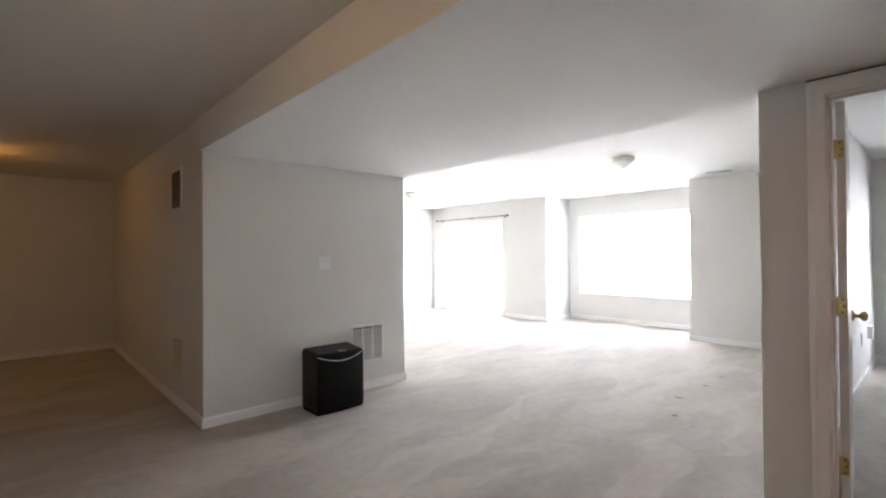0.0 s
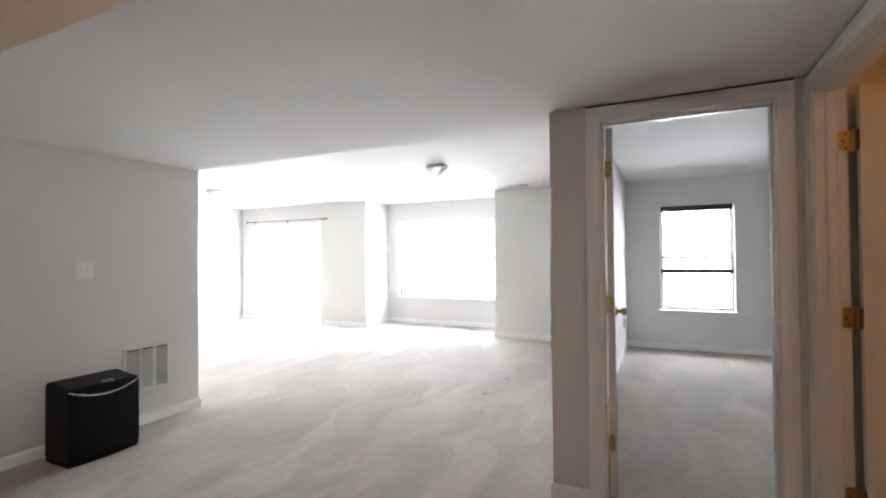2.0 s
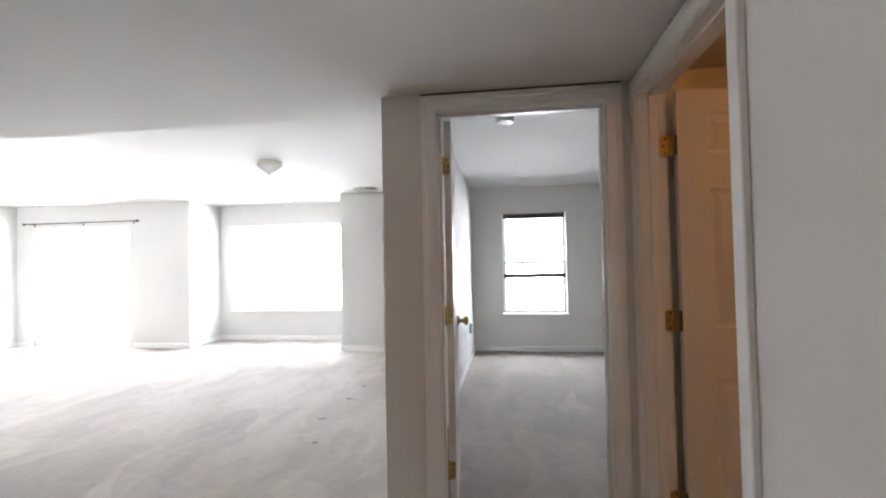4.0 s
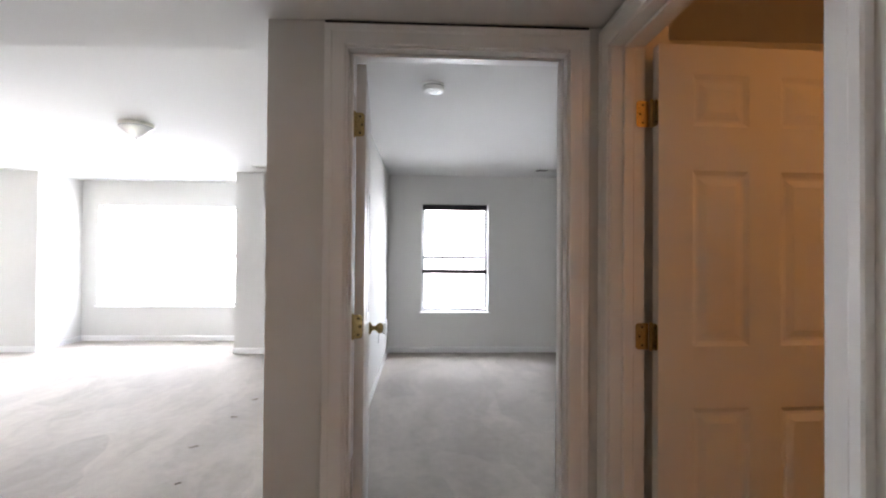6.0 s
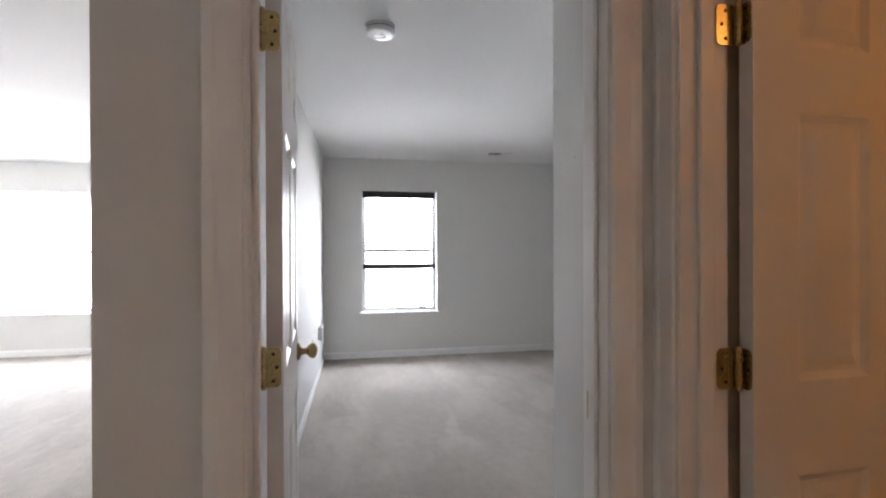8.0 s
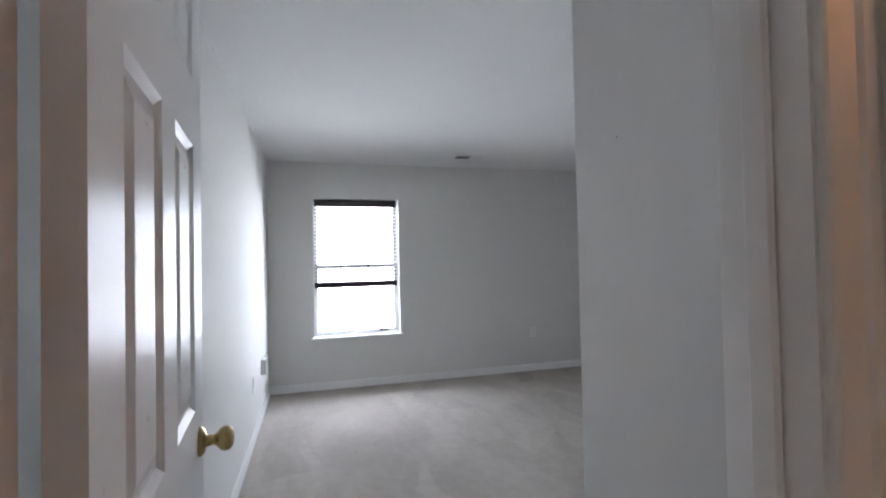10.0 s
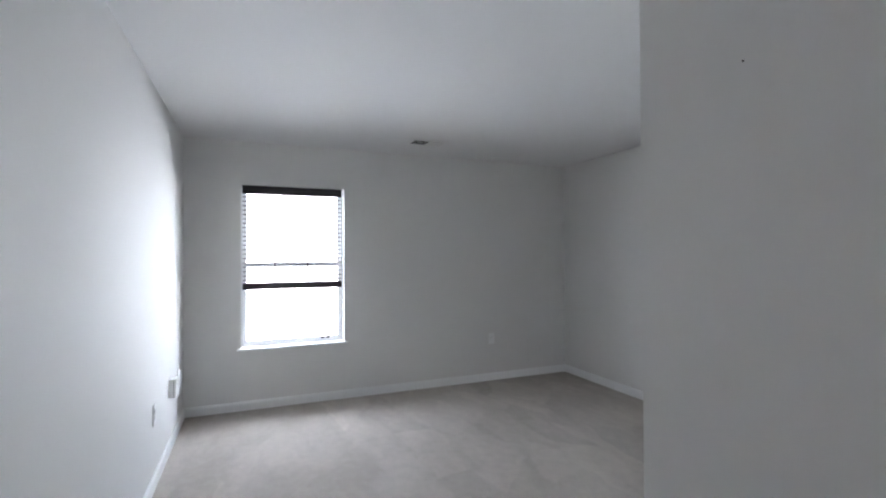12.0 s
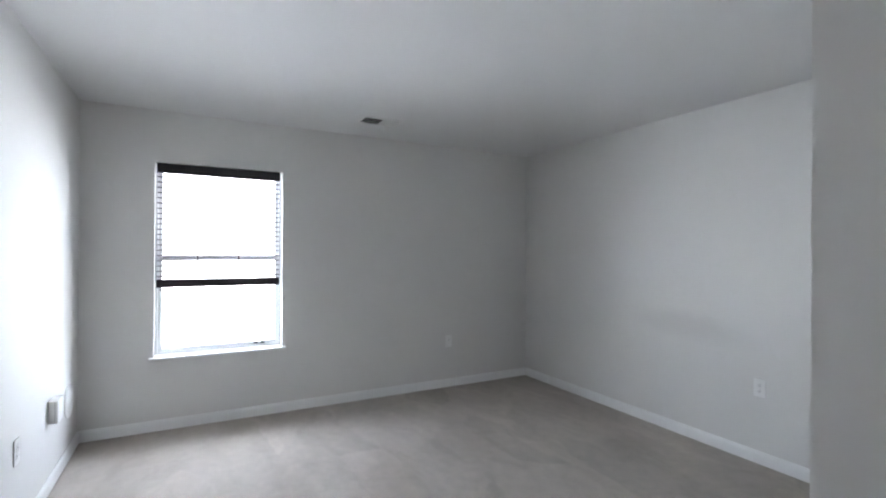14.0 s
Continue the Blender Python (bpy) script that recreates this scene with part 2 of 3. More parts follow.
BY0, BY1, BZ0, BZ1 = 3.10, 5.33, 0.52, 2.02       # bay window

floor = structure("floor", [(WEST - 0.15, -3.10, -0.12, 10.50, 8.95, 0.0)], CARPET, "light beige cut-pile carpet with brushed vacuum marks", "carpet floor")
ceiling = structure("ceiling", [(WEST - 0.15, -3.10, H, 10.50, 8.95, H + 0.15)], CEIL, "flat white painted drywall ceiling", "ceiling")
structure("ceiling_soffit", [(CORE0 - 0.02, LIV_S, S, CORE1, HW, H - 0.002), (CORE0 - 0.02, SY1, S, HALL_E0, LIV_S, H - 0.002)], CEIL,
          "low dropped drywall soffit over the passage", "soffit")

structure("wall_grille", [(CORE0, HW, 0, CORE1, HW + 0.12, H)], WALL, "off-white painted wall with return grille and switch", "wall")
structure("wall_core_west", [(CORE0, HW + 0.12, 0, CORE0 + 0.12, WEST_N, H)], WALL, "off-white wall in the dim lamp-lit room", "wall")
structure("wall_core_east", [(CORE1 - 0.12, HW + 0.12, 0, CORE1, LIV_N, H)], WALL, "off-white painted living room wall", "wall")
structure("wall_west_north", [(WEST - 0.15, WEST_N, 0, CORE1 - 0.12, WEST_N + 0.12, H)], WALL, "off-white end wall of the dim lamp-lit room", "wall")
structure("wall_west", [(WEST - 0.15, SY0, 0, WEST, WEST_N, H)], WALL, "off-white painted wall", "wall")
structure("wall_living_north", [(CORE1 - 0.12, LIV_N, 0, 9.70, LIV_N + 0.12, H)], WALL, "off-white painted wall washed by daylight", "wall")
structure("wall_patio", [(PATIO, BAY1, 0, PATIO + 0.16, PY0, H), (PATIO, PY1, 0, PATIO + 0.16, LIV_N, H), (PATIO, PY0, PZ, PATIO + 0.16, PY1, H)], WALL,
          "off-white wall with the sliding patio door", "wall")
structure("wall_bay_left", [(PATIO + 0.16, BAY1, 0, BAYX + 0.14, BAY1 + 0.12, H)], WALL, "off-white side wall of the window bay", "wall")
structure("wall_bay_right", [(9.42, BAY0 - 0.14, 0, BAYX + 0.14, BAY0, H)], WALL, "off-white side wall of the window bay", "wall")
structure("wall_bay_back", [(BAYX, BAY0, 0, BAYX + 0.14, BY0, H), (BAYX, BY1, 0, BAYX + 0.14, BAY1, H), (BAYX, BY0, 0, BAYX + 0.14, BY1, BZ0), (BAYX, BY0, BZ1, BAYX + 0.14, BY1, H)],
          WALL, "off-white bay wall round the wide window", "wall")
structure("wall_pier", [(9.42, LIV_S, 0, 9.56, BAY0 - 0.14, H)], WALL, "off-white wall beside the window bay", "wall")
structure("wall_divider", [(HALL_E1, BED_N, 0, 9.62, LIV_S, H)], WALL, "off-white wall between living room and bedroom", "wall")
structure("wall_hall_east", [(HALL_E0, DY1 + 0.018, 0, HALL_E1, LIV_S, H), (HALL_E0, -0.358, 0, HALL_E1, DY0 - 0.018, H), (HALL_E0, DY0 - 0.018, DTOP + 0.018, HALL_E1, DY1 + 0.018, H)], WALL,
          "off-white hall wall with the bedroom doorway", "wall")
structure("wall_hall_south", [(WEST, SY0, 0, OX0 - 0.018, SY1, H), (OX1 + 0.018, SY0, 0, HALL_E0, SY1, H), (OX0 - 0.018, SY0, DTOP + 0.018, OX1 + 0.018, SY1, H)], WALL,
          "off-white hall wall with the doorway of the lamp-lit room", "wall")
structure("wall_bed_east", [(BED_E, BED_S - 0.12, 0, BED_E + 0.145, WY0, H), (BED_E, WY1, 0, BED_E + 0.145, BED_N, H), (BED_E, WY0, 0, BED_E + 0.145, WY1, WZ0 - 0.02), (BED_E, WY0, WZ1, BED_E + 0.145, WY1, H)],
          WALL, "pale grey-white bedroom wall with the window", "wall")
structure("wall_bed_south", [(5.537, BED_S - 0.12, 0, BED_E, BED_S, H)], MARKED, "pale grey-white bedroom wall with a long faint darker mark", "wall")
structure("wall_bed_closet", [(5.537, BED_S, 0, 5.649, -0.238, H)], WALL, "pale grey-white closet wall of the bedroom", "wall")
structure("wall_bed_entry", [(HALL_E1, -0.358, 0, 5.537, -0.238, H)], WALL, "pale grey-white wall beside the bedroom entry", "wall")
structure("wall_small_room", [(5.42, -2.40, 0, 5.535, -0.36, H), (3.10, -2.52, 0, 5.535, -2.40, H), (2.98, -2.52, 0, 3.10, SY0, H)], WALL, "off-white walls of the lamp-lit small room", "wall")


# ---- skirting boards
def skirting(x0, y0, x1, y1, nx, ny):
    """A skirting board along a wall face, standing out along (nx, ny)."""
    run = Vector((x1 - x0, y1 - y0))
    length = run.length
    d = run / length
    out = Vector((nx, ny))
    prof = [(0, 0), (0.013, 0), (0.013, 0.058), (0.010, 0.069), (0.006, 0.075), (0.005, 0.080), (0, 0.080)]
    bm = bmesh.new()
    ends = []
    for s in (0, length):
        ends.append([bm.verts.new((x0 + d.x * s + out.x * o, y0 + d.y * s + out.y * o, z)) for o, z in prof])
    k = len(prof)
    for i in range(k):
        bm.faces.new((ends[0][i], ends[0][(i + 1) % k], ends[1][(i + 1) % k], ends[1][i]))
    bm.faces.new(ends[0])
    bm.faces.new(ends[1][::-1])
    return tagged(part("baseboard", bm, TRIM), "white painted baseboard along the wall", "baseboard", kind="structure")


skirting(CORE0, HW, CORE1 + 0.013, HW, 0, -1)
skirting(CORE0, HW - 0.013, CORE0, WEST_N, -1, 0)
skirting(CORE1, HW - 0.013, CORE1, LIV_N, 1, 0)
skirting(WEST, WEST_N, CORE0 - 0.013, WEST_N, 0, -1)
skirting(CORE1 + 0.013, LIV_N, PATIO, LIV_N, 0, -1)
skirting(PATIO, BAY1 - 0.013, PATIO, PY0 - 0.06, -1, 0)
skirting(PATIO, PY1 + 0.06, PATIO, LIV_N - 0.013, -1, 0)
skirting(PATIO, BAY1, BAYX - 0.013, BAY1, 0, -1)
skirting(BAYX, BAY0 + 0.013, BAYX, BAY1, -1, 0)
skirting(9.42, BAY0, BAYX - 0.013, BAY0, 0, 1)
skirting(9.42, LIV_S + 0.013, 9.42, BAY0 + 0.013, -1, 0)
skirting(HALL_E0, LIV_S, 9.42, LIV_S, 0, 1)
skirting(HALL_E0, DY1 + 0.075, HALL_E0, LIV_S + 0.013, -1, 0)
skirting(WEST, SY1, OX0 - 0.08, SY1, 0, 1)
skirting(HALL_E1 + 0.02, BED_N, BED_E - 0.013, BED_N, 0, -1)
skirting(BED_E, BED_S, BED_E, BED_N, -1, 0)
skirting(5.662, BED_S, BED_E - 0.013, BED_S, 0, 1)
skirting(5.649, BED_S + 0.013, 5.649, -0.225, 1, 0)
skirting(HALL_E1 + 0.02, -0.238, 5.662, -0.238, 0, 1)


# ---- door linings and casings
def doorway(name, width, depth, m, label, sides=(True, True)):
    """Lining, stops and casings of a doorway. Local: x across the opening from 0, y through the wall from 0 to depth, z up."""
    top = tagged(new(name), label, "door frame", kind="structure")
    top.matrix_world = m
    t = 0.018
    boxes("jamb", [(-t, 0, 0, 0, depth, DTOP + t)], TRIM, top)
    boxes("jamb", [(width, 0, 0, width + t, depth, DTOP + t)], TRIM, top)
    boxes("head_jamb", [(0, 0, DTOP, width, depth, DTOP + t)], TRIM, top)
    s0, s1 = depth - 0.075, depth - 0.040
    boxes("door_stop", [(0, s0, 0, 0.011, s1, DTOP)], TRIM, top, bevel=0.003)
    boxes("door_stop", [(width - 0.011, s0, 0, width, s1, DTOP)], TRIM, top, bevel=0.003)
    boxes("door_stop", [(0.011, s0, DTOP - 0.011, width - 0.011, s1, DTOP)], TRIM, top, bevel=0.003)
    for side, on in zip((0, 1), sides):
        if not on:
            continue
        w, r = 0.071, 0.006
        prof = [(0, 0), (0, 0.010), (0.005, 0.0125), (0.043, 0.0140), (0.050, 0.0180), (w - 0.004, 0.0180), (w, 0.0145), (w, 0)]
        z0 = DTOP + r

        def strip(ends):
            """Sweep the profile between two ends; each end maps (across, out) to a place."""
            bm = bmesh.new()
            a, b = ([bm.verts.new(end(o, -d if side == 0 else depth + d)) for o, d in prof] for end in ends)
            for k in range(len(prof)):
                q = (k + 1) % len(prof)
                bm.faces.new((a[k], a[q], b[q], b[k]))
            bm.faces.new(a[::-1])
            bm.faces.new(b)
            part("casing", bm, TRIM, top)

        strip((lambda o, y: (-r - o, y, 0), lambda o, y: (-r - o, y, z0 + o)))
        strip((lambda o, y: (width + r + o, y, 0), lambda o, y: (width + r + o, y, z0 + o)))
        strip((lambda o, y: (-r - o, y, z0 + o), lambda o, y: (width + r + o, y, z0 + o)))
    return top


def panel_mesh(w, h, thick):
    """A moulded door panel: sunk moulding and raised field on both faces; the leaf's y runs from 0 to thick."""
    bm = bmesh.new()
    rings = [(0.0, 0.0), (0.006, -0.004), (0.016, -0.009), (0.026, -0.009), (0.048, -0.002), (0.052, -0.0015)]
    for sign, base in ((-1, 0.0), (1, thick)):
        prev = None
        for inset, depth in rings:
            y = base + sign * depth
            ring = [bm.verts.new((x, y, z)) for x, z in ((inset, inset), (w - inset, inset), (w - inset, h - inset), (inset, h - inset))]
            if prev:
                for i in range(4):
                    bm.faces.new((prev[i], prev[(i + 1) % 4], ring[(i + 1) % 4], ring[i]))
            prev = ring
        bm.faces.new(prev)
    return bm


def hinge(parent, x, y, z, sx=1):
    """A butt hinge: knuckle and two leaves with screws."""
    bm = bmesh.new()
    lathe(bm, [(0, -0.048), (0.004, -0.048), (0.0065, -0.044), (0.0065, 0.044), (0.004, 0.048), (0, 0.048)], 12)
    for k in (-0.027, -0.009, 0.009, 0.027):
        lathe(bm, [(0.0067, k - 0.0008), (0.0072, k), (0.0067, k + 0.0008)], 12)
    ob = part("hinge", bm, BRASS, parent, "polished brass butt hinge")
    ob.location = (x, y, z)
    return ob


def hinge_leaf(parent, axis, at, u0, u1, z):
    """A hinge leaf with rounded free corners and countersunk screws; it lies across local y or x (axis) at that place, from u0 (free edge) to u1 (knuckle)."""
    r, half, thick = 0.012, 0.044, 0.0016
    way = 1 if u1 > u0 else -1
    outline = [(u1, -half), (u1, half)]
    for k in range(6):
        a = radians(90 + 18 * k)
        outline.append((u0 + way * (r + r * math.cos(a)), half - r + r * math.sin(a)))
    for k in range(6):
        a = radians(180 + 18 * k)
        outline.append((u0 + way * (r + r * math.cos(a)), -half + r + r * math.sin(a)))

    def place(u, v, out):
        return (u, at - out, z + v) if axis == "y" else (at - out, u, z + v)
    bm = bmesh.new()
    front, back = ([bm.verts.new(place(u, v, o)) for u, v in outline] for o in (thick, 0.0))
    for k in range(len(outline)):
        q = (k + 1) % len(outline)
        bm.faces.new((front[k], front[q], back[q], back[k]))
    bm.faces.new(front)
    bm.faces.new(back[::-1])
    leaf = part("hinge_leaf", bm, BRASS, parent, "brass hinge leaf")
    width = abs(u1 - u0)
    for f, v in ((0.52, 0.030), (0.30, 0.0), (0.52, -0.030)):
        bm = bmesh.new()
        c = u0 + way * f * width
        ring = [bm.verts.new(place(c + 0.0042 * math.cos(i * math.pi / 5), v + 0.0042 * math.sin(i * math.pi / 5), thick + 0.0003)) for i in range(10)]
        bm.faces.new(ring)
        part("screw", bm, SHADE, leaf)
    return leaf


def knob(parent, x, y, z, out):
    """A round brass door knob with its rose, standing out along local y by sign out."""
    bm = bmesh.new()
    lathe(bm, [(0, 0), (0.033, 0), (0.033, 0.004), (0.026, 0.011), (0.014, 0.014), (0.011, 0.030), (0.015, 0.036), (0.025, 0.044), (0.0285, 0.054), (0.026, 0.064), (0.017, 0.071), (0.006, 0.073), (0, 0.073)], 28)
    bmesh.ops.transform(bm, matrix=Matrix.Rotation(radians(90 if out < 0 else -90), 4, "X"), verts=list(bm.verts))
    ob = part("knob", bm, BRASS, parent, "polished brass door knob", True)
    ob.location = (x, y, z)
    return ob


def panel_door(name, width, m, label, cols, mirror=False):
    """A six-panel moulded door leaf. Local: hinge edge at x = 0, leaf along +x, thickness y 0..0.035, z up."""
    top = tagged(new(name), label, "door", kind="structure")
    top.matrix_world = m
    th, h, z0 = 0.035, 2.025, 0.010
    rows = [(0.20, 0.82), (1.026, 1.608), (1.755, 1.930)]
    (a0, a1), (b0, b1) = cols
    spans = [(0, 0, z0, a0, th, h), (a1, 0, z0, b0, th, h), (b1, 0, z0, width, th, h)]
    zs = [z0] + [v for r in rows for v in r] + [h]
    for c0, c1 in cols:
        for i in range(0, len(zs), 2):
            spans.append((c0, 0, zs[i], c1, th, zs[i + 1]))
    bm = bmesh.new()
    for s in spans:
        box(bm, *s)
    bmesh.ops.remove_doubles(bm, verts=list(bm.verts), dist=1e-5)
    part("leaf", bm, DOOR, top)
    for c0, c1 in cols:
        for r0, r1 in rows:
            p = part("panel", panel_mesh(c1 - c0, r1 - r0, th), DOOR, top)
            p.location = (c0, 0, r0)
    return top


doorway("door_frame_1", DY1 - DY0, HALL_E1 - HALL_E0, Matrix.Translation((HALL_E0, DY1, 0)) @ pose(0, 0, 0, 0, 0, -90), "white painted door lining and casing of the bedroom")
doorway("door_frame_2", OX1 - OX0, SY1 - SY0, Matrix.Translation((OX1, SY1, 0)) @ pose(0, 0, 0, 0, 0, 180), "white painted door lining and casing lit by a warm lamp", (True, False))

# bedroom door, opened a little past square against the bedroom wall
d1 = panel_door("door_1", 0.752, pose(4.931, 0.718, 0, 0, 0, 4.8), "white six-panel door standing open into the bedroom", [(0.115, 0.320), (0.427, 0.632)])
k = knob(d1, 0.690, 0.0, 0.94, -1)
k = knob(d1, 0.690, 0.035, 0.94, 1)
boxes("latch_plate", [(0.7515, 0.006, 0.912, 0.7535, 0.029, 0.968)], BRASS, d1, "brass latch plate")
for z in (0.30, 1.055, 1.80):
    hinge(d1, -0.004, 0.041, z)
    hinge_leaf(d1, "y", 0.0476, -0.042, -0.006, z)
    hinge_leaf(d1, "x", 0.0, 0.004, 0.036, z)

boxes("strike_plate", [(4.868, DY0 + 0.0002, 0.905, 4.898, DY0 + 0.0016, 0.970)], BRASS, bpy.data.objects["door_frame_1"], "brass strike plate").matrix_parent_inverse = bpy.data.objects["door_frame_1"].matrix_world.inverted()

# second door, opened square into the lamp-lit room
d2 = panel_door("door_2", 0.79, pose(4.733, -0.268, 0, 0, 0, -87.5) @ pose(0, -0.035, 0), "white six-panel door standing open under warm lamplight", [(0.118, 0.318), (0.430, 0.628)])
knob(d2, 0.69, 0.0, 0.94, -1)
knob(d2, 0.69, 0.035, 0.94, 1)
for z in (0.30, 1.055, 1.80):
    hinge(d2, -0.012, 0.024, z)
    hinge_leaf(d2, "y", 0.0350, -0.060, -0.016, z)
    hinge_leaf(d2, "x", 0.0, 0.003, 0.030, z)
# a dark strip painted as the shade of the open crack between the hall wall and the soffit above the bedroom casing
structure("crack_shade_strip", [(HALL_E0 - 0.006, DY0 - 0.075, 2.1145, HALL_E0 - 0.0002, DY1 + 0.077, 2.1195)], SHADE, "thin dark strip for the shade in the crack between wall and soffit", "crack")


# ---- windows
def sash_window(name, m, w, h, label, pair=1, depth0=0.085):
    """A white vinyl single-hung window. Local: x across from 0, y outwards from the room face, z up from 0."""
    top = tagged(new(name), label, "window", kind="structure")
    top.matrix_world = m
    d0, d1 = depth0, depth0 + 0.055
    unit = w / pair
    for u in range(pair):
        x0, x1 = u * unit, (u + 1) * unit
        f = 0.022
        bm = bmesh.new()
        box(bm, x0, d0, 0, x0 + f, d1, h)
        box(bm, x1 - f, d0, 0, x1, d1, h)
        box(bm, x0 + f, d0, 0, x1 - f, d1, f)
        box(bm, x0 + f, d0, h - f, x1 - f, d1, h)
        bevelled(bm, 0.003, 1)
        part("window_frame", bm, VINYL, top)
        mid = h * 0.505
        for lo, hi, y0, y1 in ((f, mid + 0.02, d0 + 0.006, d0 + 0.026), (mid - 0.018, h - f, d0 + 0.028, d0 + 0.048)):
            s = 0.026
            bm = bmesh.new()
            box(bm, x0 + f, y0, lo, x0 + f + s, y1, hi)
            box(bm, x1 - f - s, y0, lo, x1 - f, y1, hi)
            box(bm, x0 + f + s, y0, lo, x1 - f - s, y1, lo + s)
            box(bm, x0 + f + s, y0, hi - s, x1 - f - s, y1, hi)
            bevelled(bm, 0.003, 1)
            sash = part("sash", bm, VINYL, top)
            pane = boxes("pane", [(x0 + f + s, (y0 + y1) / 2 - 0.002, lo + s, x1 - f - s, (y0 + y1) / 2 + 0.002, hi - s)], GLASS, sash)
            pane.visible_shadow = False
    return top


w1 = sash_window("window_1", Matrix.Translation((BED_E, WY1, WZ0)) @ pose(0, 0, 0, 0, 0, -90), WY1 - WY0, WZ1 - WZ0, "white vinyl single-hung window blown out by daylight")
boxes("window_sill", [(-0.028, -0.036, -0.02, WY1 - WY0 + 0.028, 0.0, 0.0), (0.001, 0.0, -0.02, WY1 - WY0 - 0.001, 0.085, 0.0)], TRIM, w1, bevel=0.003)
boxes("sash_lock", [(0.70, 0.066, 0.030, 0.735, 0.090, 0.046), (0.748, 0.066, 0.030, 0.783, 0.090, 0.046)], BLACK, w1, "small dark sash latch", 0.003)
w2 = sash_window("window_2", Matrix.Translation((BAYX, BY1, BZ0)) @ pose(0, 0, 0, 0, 0, -90), BY1 - BY0, BZ1 - BZ0, "wide white window blown out by daylight", 1, 0.08)
boxes("window_sill", [(-0.028, -0.036, -0.02, BY1 - BY0 + 0.028, -0.0005, 0.0), (0.001, 0.0, 0.0005, BY1 - BY0 - 0.001, 0.080, 0.004)], TRIM, w2, bevel=0.002)


def patio_door(m, w, h):
    top = tagged(new("patio_door"), "white sliding glass patio door blown out by daylight", "patio door", kind="structure")
    top.matrix_world = m
    f = 0.04
    boxes("door_frame", [(0, 0.04, 0, f, 0.15, h), (w - f, 0.04, 0, w, 0.15, h), (f, 0.04, h - f, w - f, 0.15, h), (f, 0.04, 0, w - f, 0.15, 0.03)], VINYL, top)
    for i, (x0, x1, y) in enumerate(((f, w / 2 + 0.03, 0.06), (w / 2 - 0.03, w - f, 0.105))):
        s = 0.065
        bm = bmesh.new()
        for b in ((x0, y, 0.03, x0 + s, y + 0.035, h - f), (x1 - s, y, 0.03, x1, y + 0.035, h - f), (x0 + s, y, 0.03, x1 - s, y + 0.035, 0.03 + s), (x0 + s, y, h - f - s, x1 - s, y + 0.035, h - f)):
            box(bm, *b)
        bevelled(bm, 0.004, 1)
        sash = part("sliding_sash", bm, VINYL, top)
        pane = boxes("pane", [(x0 + s, y + 0.015, 0.03 + s, x1 - s, y + 0.020, h - f - s)], GLASS, sash)
        pane.visible_shadow = False
    return top


patio_door(Matrix.Translation((PATIO, PY1, 0)) @ pose(0, 0, 0, 0, 0, -90), PY1 - PY0, PZ)


# ---------------------------------------------------------------- things
def ceiling_lamp(x, y, lit=False):
    """A flush ceiling lamp: brass pan, stepped rim, ribbed glass bowl and finial."""
    label = "lit flush ceiling lamp with a frosted glass bowl" if lit else "unlit flush ceiling lamp with brass pan and glass bowl"
    top = thing("ceiling_lamp", x, y, H, label, "ceiling lamp", group="ceiling lamps")
    bm = bmesh.new()
    lathe(bm, [(0, 0), (0.118, 0), (0.130, -0.006), (0.132, -0.011), (0.125, -0.015), (0.127, -0.020), (0.128, -0.025), (0.122, -0.029), (0.105, -0.030), (0, -0.030)], 40)
    part("pan", bm, PAN, top, "pale brass ceiling pan", True)
    bm = bmesh.new()
    n = 64
    prof = [(0.116, -0.026), (0.123, -0.032), (0.121, -0.039), (0.106, -0.050), (0.084, -0.068), (0.060, -0.087), (0.033, -0.106), (0.008, -0.118)]
    rings = []
    for r, z in prof:
        rings.append([bm.verts.new(((r + (0.003 if i % 2 else 0)) * math.cos(2 * math.pi * i / n), (r + (0.003 if i % 2 else 0)) * math.sin(2 * math.pi * i / n), z)) for i in range(n)])
    for a, b in zip(rings, rings[1:]):
        for i in range(n):
            bm.faces.new((a[i], a[(i + 1) % n], b[(i + 1) % n], b[i]))
    part("bowl", bm, LIT if lit else FROST, top, "lit frosted glass bowl" if lit else "clear ribbed glass bowl", True)
    bm = bmesh.new()
    lathe(bm, [(0, -0.114), (0.012, -0.116), (0.014, -0.120), (0.008, -0.124), (0.011, -0.131), (0.007, -0.139), (0, -0.141)], 20)
    part("finial", bm, STEEL, top, "polished steel finial", True)
    return top


ceiling_lamp(7.13, 2.87)
ceiling_lamp(7.22, 6.76)
ceiling_lamp(1.75, 6.75, True)
ceiling_lamp(1.90, 1.90, True)
ceiling_lamp(3.75, -1.35, True)


